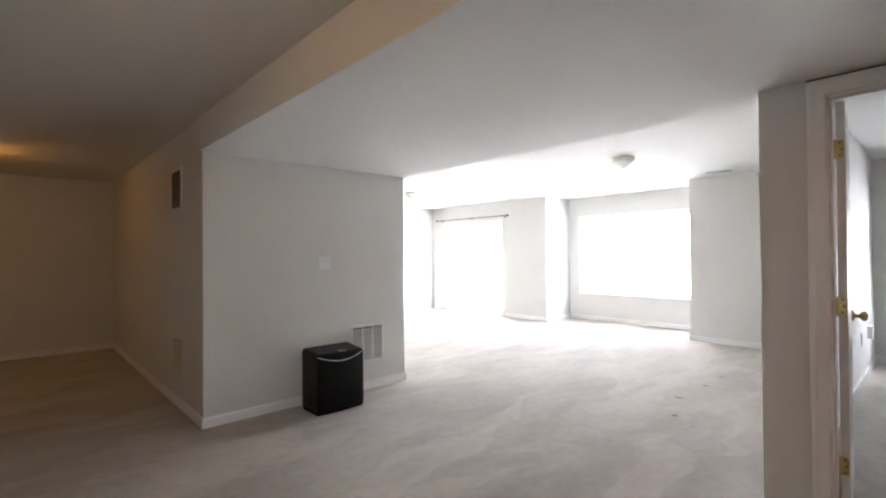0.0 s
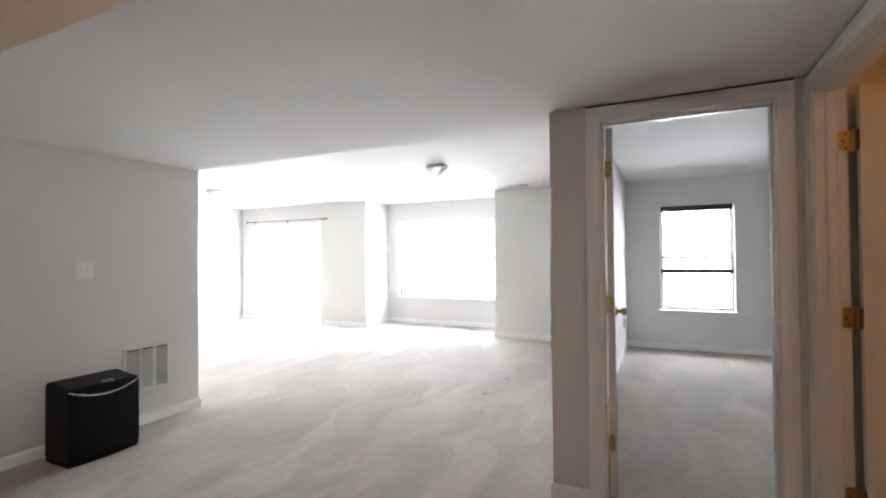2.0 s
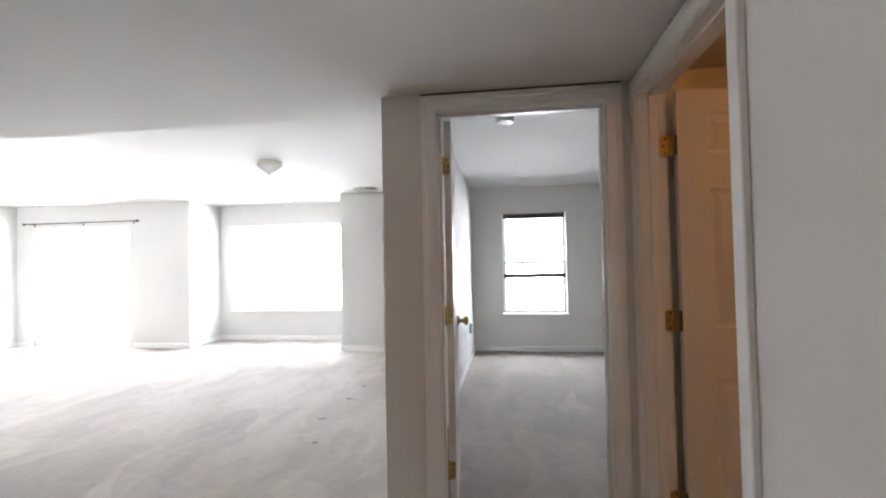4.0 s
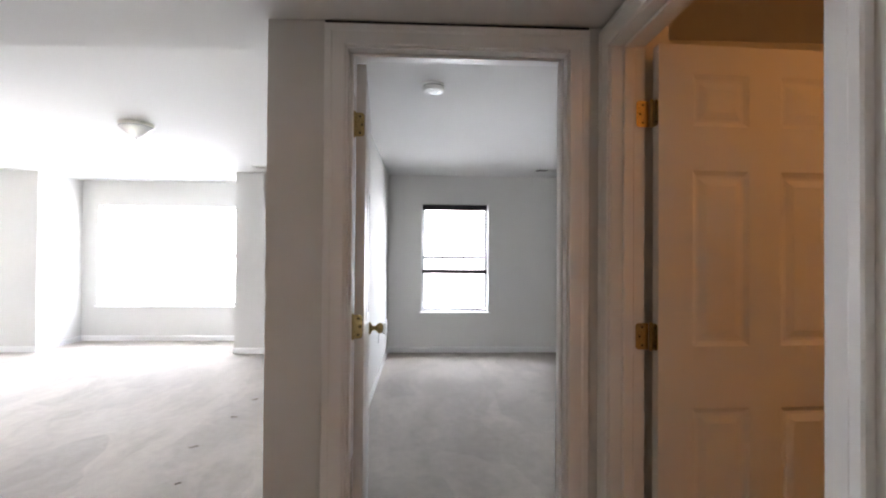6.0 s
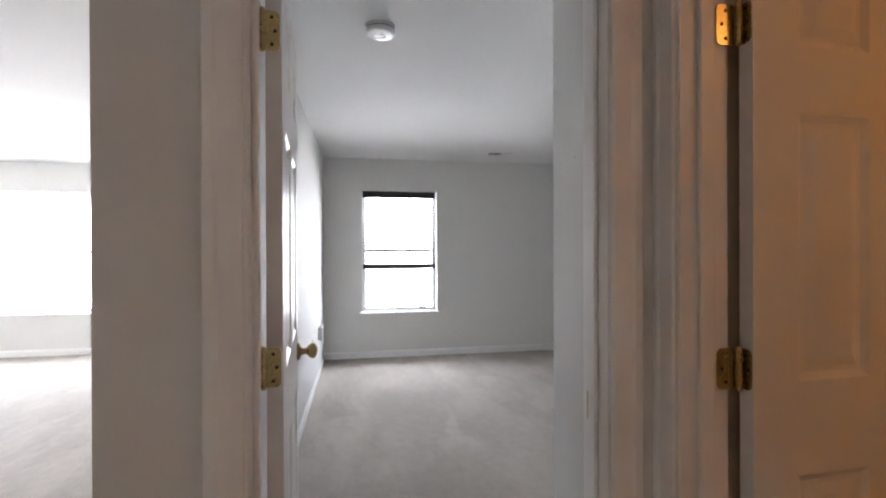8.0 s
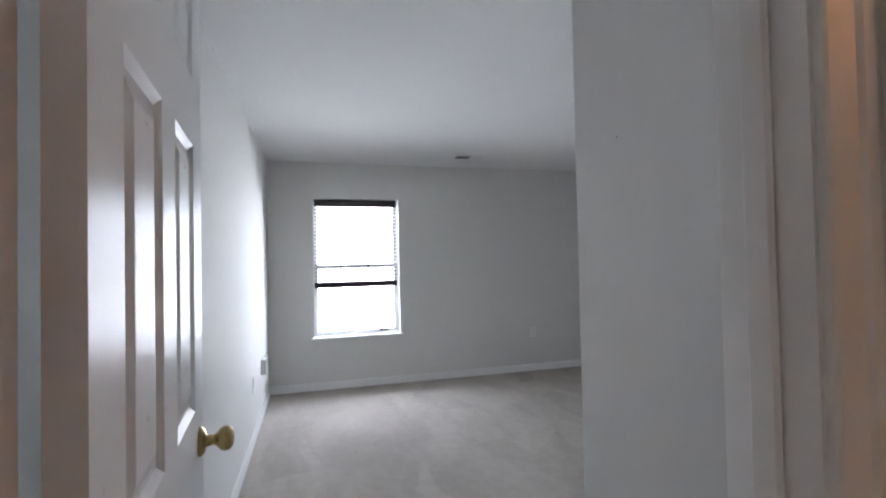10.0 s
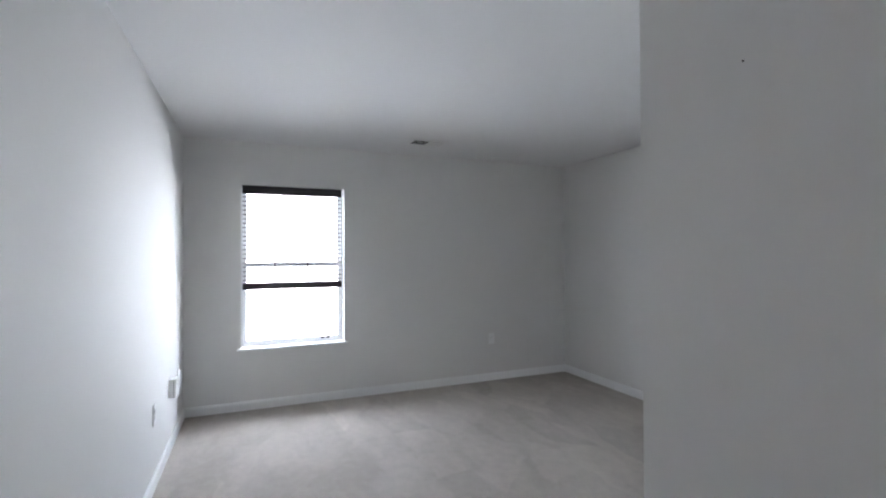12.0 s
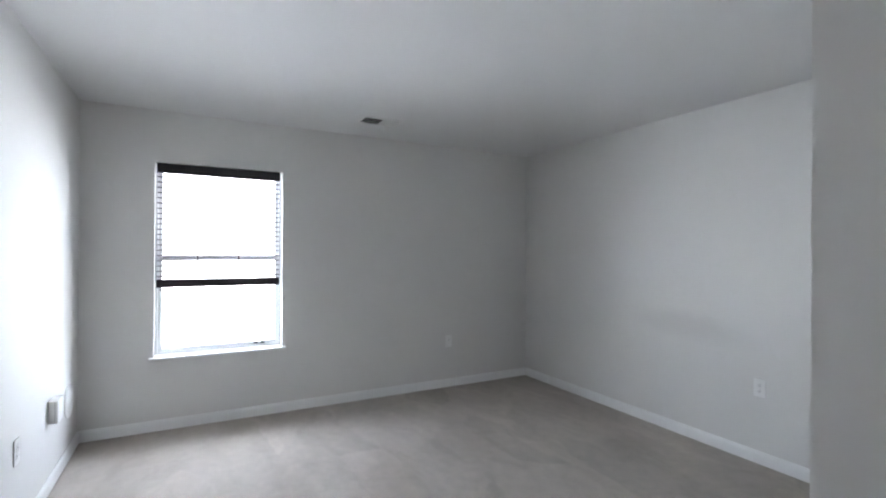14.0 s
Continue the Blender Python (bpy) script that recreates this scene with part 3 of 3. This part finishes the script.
def ceiling_register(x, y, length, width, rz):
    """A white stamped ceiling register with angled louvres."""
    top = thing("ceiling_register", x, y, H, "white steel ceiling air register with louvres", "air vent", rz, "ceiling registers")
    a, b, e = length / 2, width / 2, 0.02
    bm = bmesh.new()
    for s in ((-a, -b, -0.006, a, -b + e, 0), (-a, b - e, -0.006, a, b, 0), (-a, -b + e, -0.006, -a + e, b - e, 0), (a - e, -b + e, -0.006, a, b - e, 0)):
        box(bm, *s)
    bevelled(bm, 0.002, 1)
    part("frame", bm, GRILLE, top)
    # no hole in the ceiling: a near-black sheet gives the duct's shade
    boxes("duct_shade", [(-a + e, -b + e, -0.0008, a - e, b - e, -0.0001)], SHADE, top, "near-black sheet standing in for the unlit duct")
    count = 14
    bm = bmesh.new()
    box(bm, -0.0085, -b + e, -0.0006, 0.0085, b - e, 0.0006)
    me = None
    for i in range(count):
        if me is None:
            slat = part("slat", bm, GRILLE, top)
            me = slat.data
        else:
            slat = new("slat", me)
            slat.parent = top
        xx = -a + e + (i + 0.5) * (length - 2 * e) / count
        slat.matrix_local = pose(xx, 0, -0.007, 0, -42 if i < count / 2 else 42)
    return top


ceiling_register(8.95, -1.05, 0.33, 0.19, 90)
ceiling_register(9.02, 2.43, 0.33, 0.17, 90)
ceiling_register(9.17, 7.56, 0.33, 0.17, 90)


def wall_grille(name, w, h, m, bays, label):
    """A return-air grille: flanged frame, upright dividers and fine louvres. Local: x across, y out of the wall, z up from the lower edge."""
    top = tagged(new(name), label, "air vent", "return grilles")
    top.matrix_world = m
    e = 0.026
    bm = bmesh.new()
    for s in ((0, 0, 0, w, 0.009, e), (0, 0, h - e, w, 0.009, h), (0, 0, e, e, 0.009, h - e), (w - e, 0, e, w, 0.009, h - e)):
        box(bm, *s)
    bevelled(bm, 0.003, 1)
    part("frame", bm, GRILLE, top)
    # the duct's darkness as a flat near-black sheet behind the louvres
    boxes("duct_shade", [(e, 0.0004, e, w - e, 0.0012, h - e)], SHADE, top, "near-black sheet standing in for the unlit duct")
    inner = w - 2 * e
    step = inner / bays
    for i in range(1, bays):
        boxes("divider", [(e + i * step - 0.009, 0.0012, e, e + i * step + 0.009, 0.0085, h - e)], GRILLE, top)
    pitch = 0.0135
    count = int((h - 2 * e) / pitch)
    bm = bmesh.new()
    box(bm, e, -0.0060, -0.0004, w - e, 0.0060, 0.0004)
    me = None
    for i in range(count):
        if me is None:
            s = part("slat", bm, GRILLE, top)
            me = s.data
        else:
            s = new("slat", me)
            s.parent = top
        s.matrix_local = pose(0, 0.0055, e + (i + 0.5) * pitch, -38)
    return top


wall_grille("return_grille", 0.385, 0.372, Matrix.Translation((4.80, HW, 0.260)) @ pose(0, 0, 0, 0, 0, 180), 3, "white louvred return-air grille low on the wall")
wall_grille("return_grille", 0.36, 0.37, Matrix.Translation((CORE0, 5.21, 1.72)) @ pose(0, 0, 0, 0, 0, 90) @ pose(-0.36, 0, 0), 1, "louvred return-air grille high on the dim wall")
wall_grille("return_grille", 0.37, 0.34, Matrix.Translation((CORE0, 5.19, 0.27)) @ pose(0, 0, 0, 0, 0, 90) @ pose(-0.37, 0, 0), 1, "louvred return-air grille low on the dim wall")


def rounded_plate(w, h, d):
    bm = bmesh.new()
    box(bm, -w / 2, 0, -h / 2, w / 2, d, h / 2)
    bevelled(bm, min(0.004, d * 0.7), 2)
    return bm


def light_switch(m, gangs, label):
    top = tagged(new("light_switch"), label, "light switch", "switch plates")
    top.matrix_world = m
    w = 0.072 + 0.046 * (gangs - 1)
    part("plate", rounded_plate(w, 0.117, 0.006), PLATE, top)
    for g in range(gangs):
        x = (g - (gangs - 1) / 2) * 0.046
        boxes("slot", [(x - 0.006, 0.0055, -0.013, x + 0.006, 0.0066, 0.013)], GRILLE, top)
        bm = bmesh.new()
        box(bm, x - 0.0045, 0.006, -0.004, x + 0.0045, 0.018, 0.008)
        bevelled(bm, 0.0015, 1)
        part("toggle", bm, PLATE, top)
    return top


def outlet(m, label="white duplex wall outlet with cover plate"):
    top = tagged(new("wall_outlet"), label, "wall outlet", "wall outlets")
    top.matrix_world = m
    part("plate", rounded_plate(0.072, 0.117, 0.006), PLATE, top)
    for z in (-0.0195, 0.0195):
        bm = bmesh.new()
        lathe(bm, [(0, 0), (0.0165, 0), (0.0165, 0.002), (0, 0.002)], 20)
        bmesh.ops.transform(bm, matrix=Matrix.Translation((0, 0.006, z)) @ Matrix.Rotation(radians(-90), 4, "X"), verts=list(bm.verts))
        sock = part("socket", bm, PLATE, top)
        boxes("slots", [(-0.0075, 0.0079, z - 0.004, -0.0055, 0.0084, z + 0.005), (0.0055, 0.0079, z - 0.004, 0.0075, 0.0084, z + 0.004), (-0.002, 0.0079, z - 0.0115, 0.002, 0.0084, z - 0.0075)], SHADE, sock)
    return top


FACE_S, FACE_N, FACE_W = 180, 0, 90
light_switch(Matrix.Translation((4.15, HW, 1.243)) @ pose(0, 0, 0, 0, 0, FACE_S), 2, "white two-gang light switch on the wall")
light_switch(Matrix.Translation((5.067, -0.238, 1.277)) @ pose(0, 0, 0, 0, 0, FACE_N), 1, "white light switch beside the bedroom door")
outlet(Matrix.Translation((8.193, BED_N, 0.432)) @ pose(0, 0, 0, 0, 0, FACE_S))
outlet(Matrix.Translation((7.09, BED_S, 0.486)) @ pose(0, 0, 0, 0, 0, FACE_N))
outlet(Matrix.Translation((BED_E, -1.982, 0.452)) @ pose(0, 0, 0, 0, 0, FACE_W))


# small wall box and a round cover on the bedroom's side wall
def wall_box():
    top = tagged(new("junction_box"), "small grey-white plastic box on the bedroom wall", "wall box")
    top.matrix_world = Matrix.Translation((8.775, BED_N, 0.44)) @ pose(0, 0, 0, 0, 0, FACE_S)
    bm = bmesh.new()
    box(bm, -0.055, 0, -0.065, 0.055, 0.046, 0.065)
    bevelled(bm, 0.006, 2)
    part("housing", bm, PLATE, top)
    boxes("seam", [(-0.0556, 0.030, -0.056, 0.0556, 0.0315, 0.056)], SHADE, top)
    cover = tagged(new("round_cover"), "round white cover plate on the bedroom wall", "cover plate")
    cover.matrix_world = Matrix.Translation((9.19, BED_N, 0.370)) @ pose(0, 0, 0, 90)
    bm = bmesh.new()
    lathe(bm, [(0, 0), (0.105, 0), (0.105, 0.006), (0.095, 0.013), (0.03, 0.017), (0, 0.017)], 40)
    part("disc", bm, PLATE, cover, smooth=False)


wall_box()


def smoke_alarm(x, y):
    top = thing("smoke_alarm", x, y, H, "round white smoke alarm on the bedroom ceiling", "smoke alarm")
    bm = bmesh.new()
    lathe(bm, [(0, 0), (0.072, 0), (0.072, -0.010), (0.066, -0.012), (0.066, -0.016), (0.070, -0.019), (0.066, -0.034), (0.058, -0.040), (0.030, -0.042), (0.029, -0.038), (0.018, -0.038), (0.017, -0.043), (0, -0.044)], 40)
    part("housing", bm, PLATE, top)
    bm = bmesh.new()
    lathe(bm, [(0.0665, -0.0125), (0.0668, -0.014), (0.0665, -0.0155)], 40)
    part("vent_slot", bm, SHADE, top)
    return top


smoke_alarm(6.11, 0.445)


def curtain_rod():
    y0, y1, x, z = 6.46, 8.545, 9.45, 2.082
    top = thing("curtain_rod", x, (y0 + y1) / 2, z, "thin dark bronze curtain rod over the patio door", "curtain rod")
    half = (y1 - y0) / 2
    bm = bmesh.new()
    lathe(bm, [(0, -half), (0.008, -half), (0.008, half), (0, half)], 16)
    bmesh.ops.transform(bm, matrix=Matrix.Rotation(radians(90), 4, "X"), verts=list(bm.verts))
    part("rod", bm, ROD, top, smooth=True)
    for s in (-1, 1):
        bm = bmesh.new()
        lathe(bm, [(0, 0), (0.012, 0), (0.012, 0.012), (0.020, 0.022), (0.021, 0.036), (0.014, 0.05), (0, 0.054)], 20)
        bmesh.ops.transform(bm, matrix=Matrix.Translation((0, s * half, 0)) @ Matrix.Rotation(radians(-90 * s), 4, "X"), verts=list(bm.verts))
        part("finial", bm, ROD, top)
    for yy in (-half + 0.10, 0.0, half - 0.10):
        bm = bmesh.new()
        box(bm, -0.004, yy - 0.006, -0.013, PATIO - x - 0.003, yy + 0.006, -0.008)
        box(bm, PATIO - x - 0.003, yy - 0.011, -0.045, PATIO - x, yy + 0.011, 0.02)
        box(bm, -0.012, yy - 0.006, -0.013, -0.008, yy + 0.006, 0.004)
        part("bracket", bm, ROD, top)


curtain_rod()


def venetian_blind():
    """A dark slatted blind lowered over the upper half of the bedroom window, slats open."""
    w = WY1 - WY0
    top = tagged(new("venetian_blind"), "dark venetian blind lowered halfway with open slats", "blind")
    top.matrix_world = Matrix.Translation((BED_E, WY1, 0)) @ pose(0, 0, 0, 0, 0, -90)
    x0, x1 = 0.012, w - 0.022
    head = WZ1 - 0.004
    bm = bmesh.new()
    box(bm, x0, 0.012, head - 0.075, x1, 0.062, head)
    bevelled(bm, 0.004, 2)
    part("headrail", bm, BLIND, top)
    bm = bmesh.new()
    box(bm, x0, 0.010, 1.060, x1, 0.066, 1.122)
    bevelled(bm, 0.006, 2)
    part("bottom_rail", bm, BLIND, top)
    # one slat, gently crowned
    bm = bmesh.new()
    cross = [(-0.024, 0.0), (-0.012, 0.0024), (0, 0.0032), (0.012, 0.0024), (0.024, 0.0)]
    for t in (0.0, -0.0032):
        for x in (x0 + 0.002, x1 - 0.002):
            for c, z in cross:
                bm.verts.new((x, 0.037 + c, z + t))
    bm.verts.ensure_lookup_table()
    v = bm.verts
    for base in (0, 10):
        for i in range(4):
            bm.faces.new((v[base + i], v[base + i + 1], v[base + 6 + i], v[base + 5 + i]))
    for i in range(4):
        bm.faces.new((v[i], v[i + 1], v[11 + i], v[10 + i]))
        bm.faces.new((v[5 + i], v[6 + i], v[16 + i], v[15 + i]))
    bm.faces.new((v[0], v[5], v[15], v[10]))
    bm.faces.new((v[4], v[9], v[19], v[14]))
    me = None
    z, pitch = 1.145, 0.0395
    while z < head - 0.09:
        if me is None:
            s = part("slat", bm, BLIND, top)
            me = s.data
        else:
            s = new("slat", me)
            s.parent = top
        s.location = (0, 0, z)
        z += pitch
    for x in (x0 + 0.30 * w, x0 + 0.62 * w):
        for yy in (0.0125, 0.0615):
            boxes("ladder_cord", [(x - 0.0012, yy - 0.0008, 1.30, x + 0.0012, yy + 0.0008, head - 0.07), (x - 0.0035, yy - 0.0012, 1.10, x + 0.0035, yy + 0.0012, 1.30)], CORD, top)
    bm = bmesh.new()
    lathe(bm, [(0, 0), (0.004, 0), (0.006, 0.012), (0.003, 0.022), (0, 0.022)], 10, x0 + 0.028, 0.008, 1.035)
    box(bm, x0 + 0.0272, 0.0072, 1.055, x0 + 0.0288, 0.0088, head - 0.06)
    part("pull_cord", bm, CORD, top)


venetian_blind()


def heater():
    """A black portable heater with a bowed front, silver trim and control display."""
    top = thing("portable_heater", 4.088, 4.02, 0, "black plastic portable heater with silver trim on the carpet", "heater")
    w = 0.222
    def outline(inset=0.0, z=0.0, lift=None):
        pts = []
        n = 16
        for i in range(n + 1):
            u = -1 + 2 * i / n
            pts.append((u * (w - inset), -0.135 - 0.018 * (1 - u * u) + inset))
        pts += [(w - inset, 0.125 - inset), (-(w - inset), 0.125 - inset)]
        return pts
    def solid(levels):
        bm = bmesh.new()
        rings = []
        for inset, z, slope in levels:
            rings.append([bm.verts.new((x, y, z + slope * (y + 0.16))) for x, y in outline(inset)])
        for a, b in zip(rings, rings[1:]):
            k = len(a)
            for i in range(k):
                bm.faces.new((a[i], a[(i + 1) % k], b[(i + 1) % k], b[i]))
        bm.faces.new(rings[0][::-1])
        bm.faces.new(rings[-1])
        return bm
    part("base", solid([(0.008, 0.0, 0), (0.003, 0.02, 0), (0.003, 0.035, 0)]), DULL, top)
    part("body", solid([(0.004, 0.035, 0), (0.0, 0.045, 0), (0.0, 0.470, 0.08), (0.006, 0.486, 0.10), (0.020, 0.493, 0.11)]), BLACK, top)
    # louvres on the bowed front
    for r in range(3):
        z = 0.215 + r * 0.022
        bm = bmesh.new()
        for i in range(12):
            u0, u1 = 0.02 + 0.5 * i / 12, 0.02 + 0.5 * (i + 1) / 12
            y0, y1 = -0.135 - 0.018 * (1 - u0 * u0), -0.135 - 0.018 * (1 - u1 * u1)
            a = [bm.verts.new(p) for p in ((u0 * w, y0 - 0.004, z), (u1 * w, y1 - 0.004, z), (u1 * w, y1 - 0.004, z + 0.006), (u0 * w, y0 - 0.004, z + 0.006))]
            b = [bm.verts.new(p) for p in ((u0 * w, y0 + 0.002, z), (u1 * w, y1 + 0.002, z), (u1 * w, y1 + 0.002, z + 0.006), (u0 * w, y0 + 0.002, z + 0.006))]
            bm.faces.new(a)
            bm.faces.new(b[::-1])
            bm.faces.new((a[0], b[0], b[1], a[1]))
            bm.faces.new((a[3], a[2], b[2], b[3]))
        part("louvre", bm, DULL, top)
    # silver trim: a strip that dips in a curve across the front of the top
    bm = bmesh.new()
    n = 24
    prev = None
    for i in range(n + 1):
        u = -0.97 + 1.94 * i / n
        s = u
        y = -0.135 - 0.018 * (1 - u * u) - 0.003
        z = 0.428 + 0.055 * s * s
        q = [bm.verts.new(p) for p in ((u * w, y, z - 0.0045), (u * w, y - 0.002, z), (u * w, y, z + 0.0045), (u * w, y + 0.006, z))]
        if prev:
            for j in range(4):
                bm.faces.new((prev[j], prev[(j + 1) % 4], q[(j + 1) % 4], q[j]))
        prev = q
    part("trim", bm, SILVER, top, "curved silver trim strip")
    bm = bmesh.new()
    for b in ((-0.034, -0.030, 0.034, -0.020), (-0.034, 0.012, 0.034, 0.022), (-0.034, -0.020, -0.022, 0.012), (0.022, -0.020, 0.034, 0.012)):
        box(bm, b[0], b[1], 0, b[2], b[3], 0.004)
    bevelled(bm, 0.001, 1)
    bmesh.ops.transform(bm, matrix=Matrix.Translation((0.03, -0.10, 0.4975)) @ Matrix.Rotation(radians(6.3), 4, "X"), verts=list(bm.verts))
    part("control_panel", bm, SILVER, top, "square grey frame of the control display")


heater()


def fibre(x, y, rz, length):
    """A loose brown fibre lying on the carpet."""
    top = thing("carpet_fibre", x, y, 0.0, "loose brown fibre lying on the carpet", "lint", rz, "loose fibres")
    bm = bmesh.new()
    n, prev = 10, None
    for i in range(n + 1):
        u = i / n - 0.5
        cx, cy = u * length, 0.012 * math.sin(5 * u) + 0.006 * math.sin(13 * u)
        w = 0.0030 * (1 - 1.6 * u * u) + 0.0008 * math.sin(9 * u)
        q = [bm.verts.new(p) for p in ((cx, cy - w, 0.0), (cx, cy, 0.005), (cx, cy + w, 0.0))]
        if prev:
            for k in range(3):
                bm.faces.new((prev[k], prev[(k + 1) % 3], q[(k + 1) % 3], q[k]))
        prev = q
    part("strand", bm, FIBRE, top)


FIBRE = surface("brown_fibre", (0.16, 0.12, 0.09), 0.9, 0.3, 60.0)
fibre(6.45, 2.045, 100, 0.06)
fibre(7.03, 2.01, 60, 0.05)
fibre(7.48, 2.00, 95, 0.045)
fibre(5.94, 1.89, 80, 0.03)

def nail(x, z):
    top = thing("wall_nail", x, -0.238, z, "small dark nail driven into the bedroom entry wall", "nail")
    bm = bmesh.new()
    lathe(bm, [(0, 0), (0.0009, 0), (0.0009, 0.0012), (0.0016, 0.0015), (0.0016, 0.0022), (0, 0.0025)], 10)
    bmesh.ops.transform(bm, matrix=Matrix.Rotation(radians(-90), 4, "X"), verts=list(bm.verts))
    part("shank", bm, ROD, top)


nail(5.454, 1.652)

# ---------------------------------------------------------------- outside
def ground_sheet():
    """One sheet from the house to the horizon: a terrace, a bank falling to a lower car park, then flat."""
    profile = [(9.66, -0.08), (13.5, -0.10), (15.0, -0.55), (17.5, -1.30), (20.0, -1.50), (60.0, -1.50), (1500.0, -1.5)]
    bm = bmesh.new()
    ys = [-1500, -60, -20, -5, 5, 20, 60, 1500]
    rows = [[bm.verts.new((x, y, z)) for y in ys] for x, z in profile]
    for a, b in zip(rows, rows[1:]):
        for i in range(len(ys) - 1):
            bm.faces.new((a[i], a[i + 1], b[i + 1], b[i]))
    return tagged(part("ground", bm, GROUND), "pale sunlit paving and lawn outside the windows", "ground", kind="structure")


ground_sheet()
structure("pavement", [(9.70, 5.0, -0.20, 13.2, 9.6, -0.04)], CONCRETE, "pale concrete patio slab outside the sliding door", "patio")


def parked_car(x, y, z, rz, paint, label):
    """A small car: x along its length, wheels at z = 0."""
    top = thing("parked_car", x, y, z, label, "car", rz, "parked cars")
    def hull(sections, half, shrink):
        bm = bmesh.new()
        rings = []
        for cx, lo, hi, k in sections:
            w = half * k
            rings.append([bm.verts.new(p) for p in ((cx, -w, lo), (cx, -w * 1.02, (lo + hi) / 2), (cx, -w * shrink, hi), (cx, w * shrink, hi), (cx, w * 1.02, (lo + hi) / 2), (cx, w, lo))])
        for a, b in zip(rings, rings[1:]):
            for i in range(6):
                bm.faces.new((a[i], a[(i + 1) % 6], b[(i + 1) % 6], b[i]))
        bm.faces.new(rings[0][::-1])
        bm.faces.new(rings[-1])
        return bm
    part("body", hull([(-2.1, 0.14, 0.72, 0.90), (-1.95, 0.10, 0.86, 0.98), (-1.0, 0.12, 0.90, 1.0), (0.7, 0.12, 0.88, 1.0), (1.9, 0.12, 0.76, 0.96), (2.1, 0.20, 0.64, 0.86)], 0.86, 0.94), paint, top)
    part("cabin", hull([(-1.75, 0.86, 0.90, 0.86), (-1.1, 0.86, 1.38, 0.84), (0.0, 0.86, 1.44, 0.84), (1.0, 0.86, 0.92, 0.86)], 0.86, 0.82), paint, top)
    boxes("rear_window", [(-1.60, -0.52, 1.00, -1.36, 0.52, 1.26)], ROAD_GREY, top)
    for cx in (-1.3, 1.3):
        for cy in (-0.80, 0.80):
            bm = bmesh.new()
            lathe(bm, [(0, -0.1), (0.20, -0.1), (0.31, -0.09), (0.32, -0.05), (0.32, 0.05), (0.31, 0.09), (0.20, 0.1), (0, 0.1)], 24)
            bmesh.ops.transform(bm, matrix=Matrix.Translation((cx, cy, 0.32)) @ Matrix.Rotation(radians(90), 4, "X"), verts=list(bm.verts))
            part("wheel", bm, ROAD_GREY, top)
    for cy in (-0.62, 0.62):
        boxes("tail_lamp", [(-2.10, cy - 0.10, 0.62, -2.02, cy + 0.10, 0.74)], RED, top)
    return top


RED = surface("dull_red_enamel", (0.040, 0.027, 0.027), 0.3, 0.1, 6.0)
TEAL = surface("dull_teal_enamel", (0.017, 0.031, 0.032), 0.3, 0.1, 6.0)
ROAD_GREY = surface("grey_rubber_and_glass", (0.100, 0.102, 0.105), 0.4, 0.1, 6.0)
parked_car(24.6, -0.35, -1.50, 0, TEAL, "dull teal parked car seen through the bedroom window")
parked_car(24.8, -2.75, -1.50, 0, RED, "dull red parked car seen through the bedroom window")
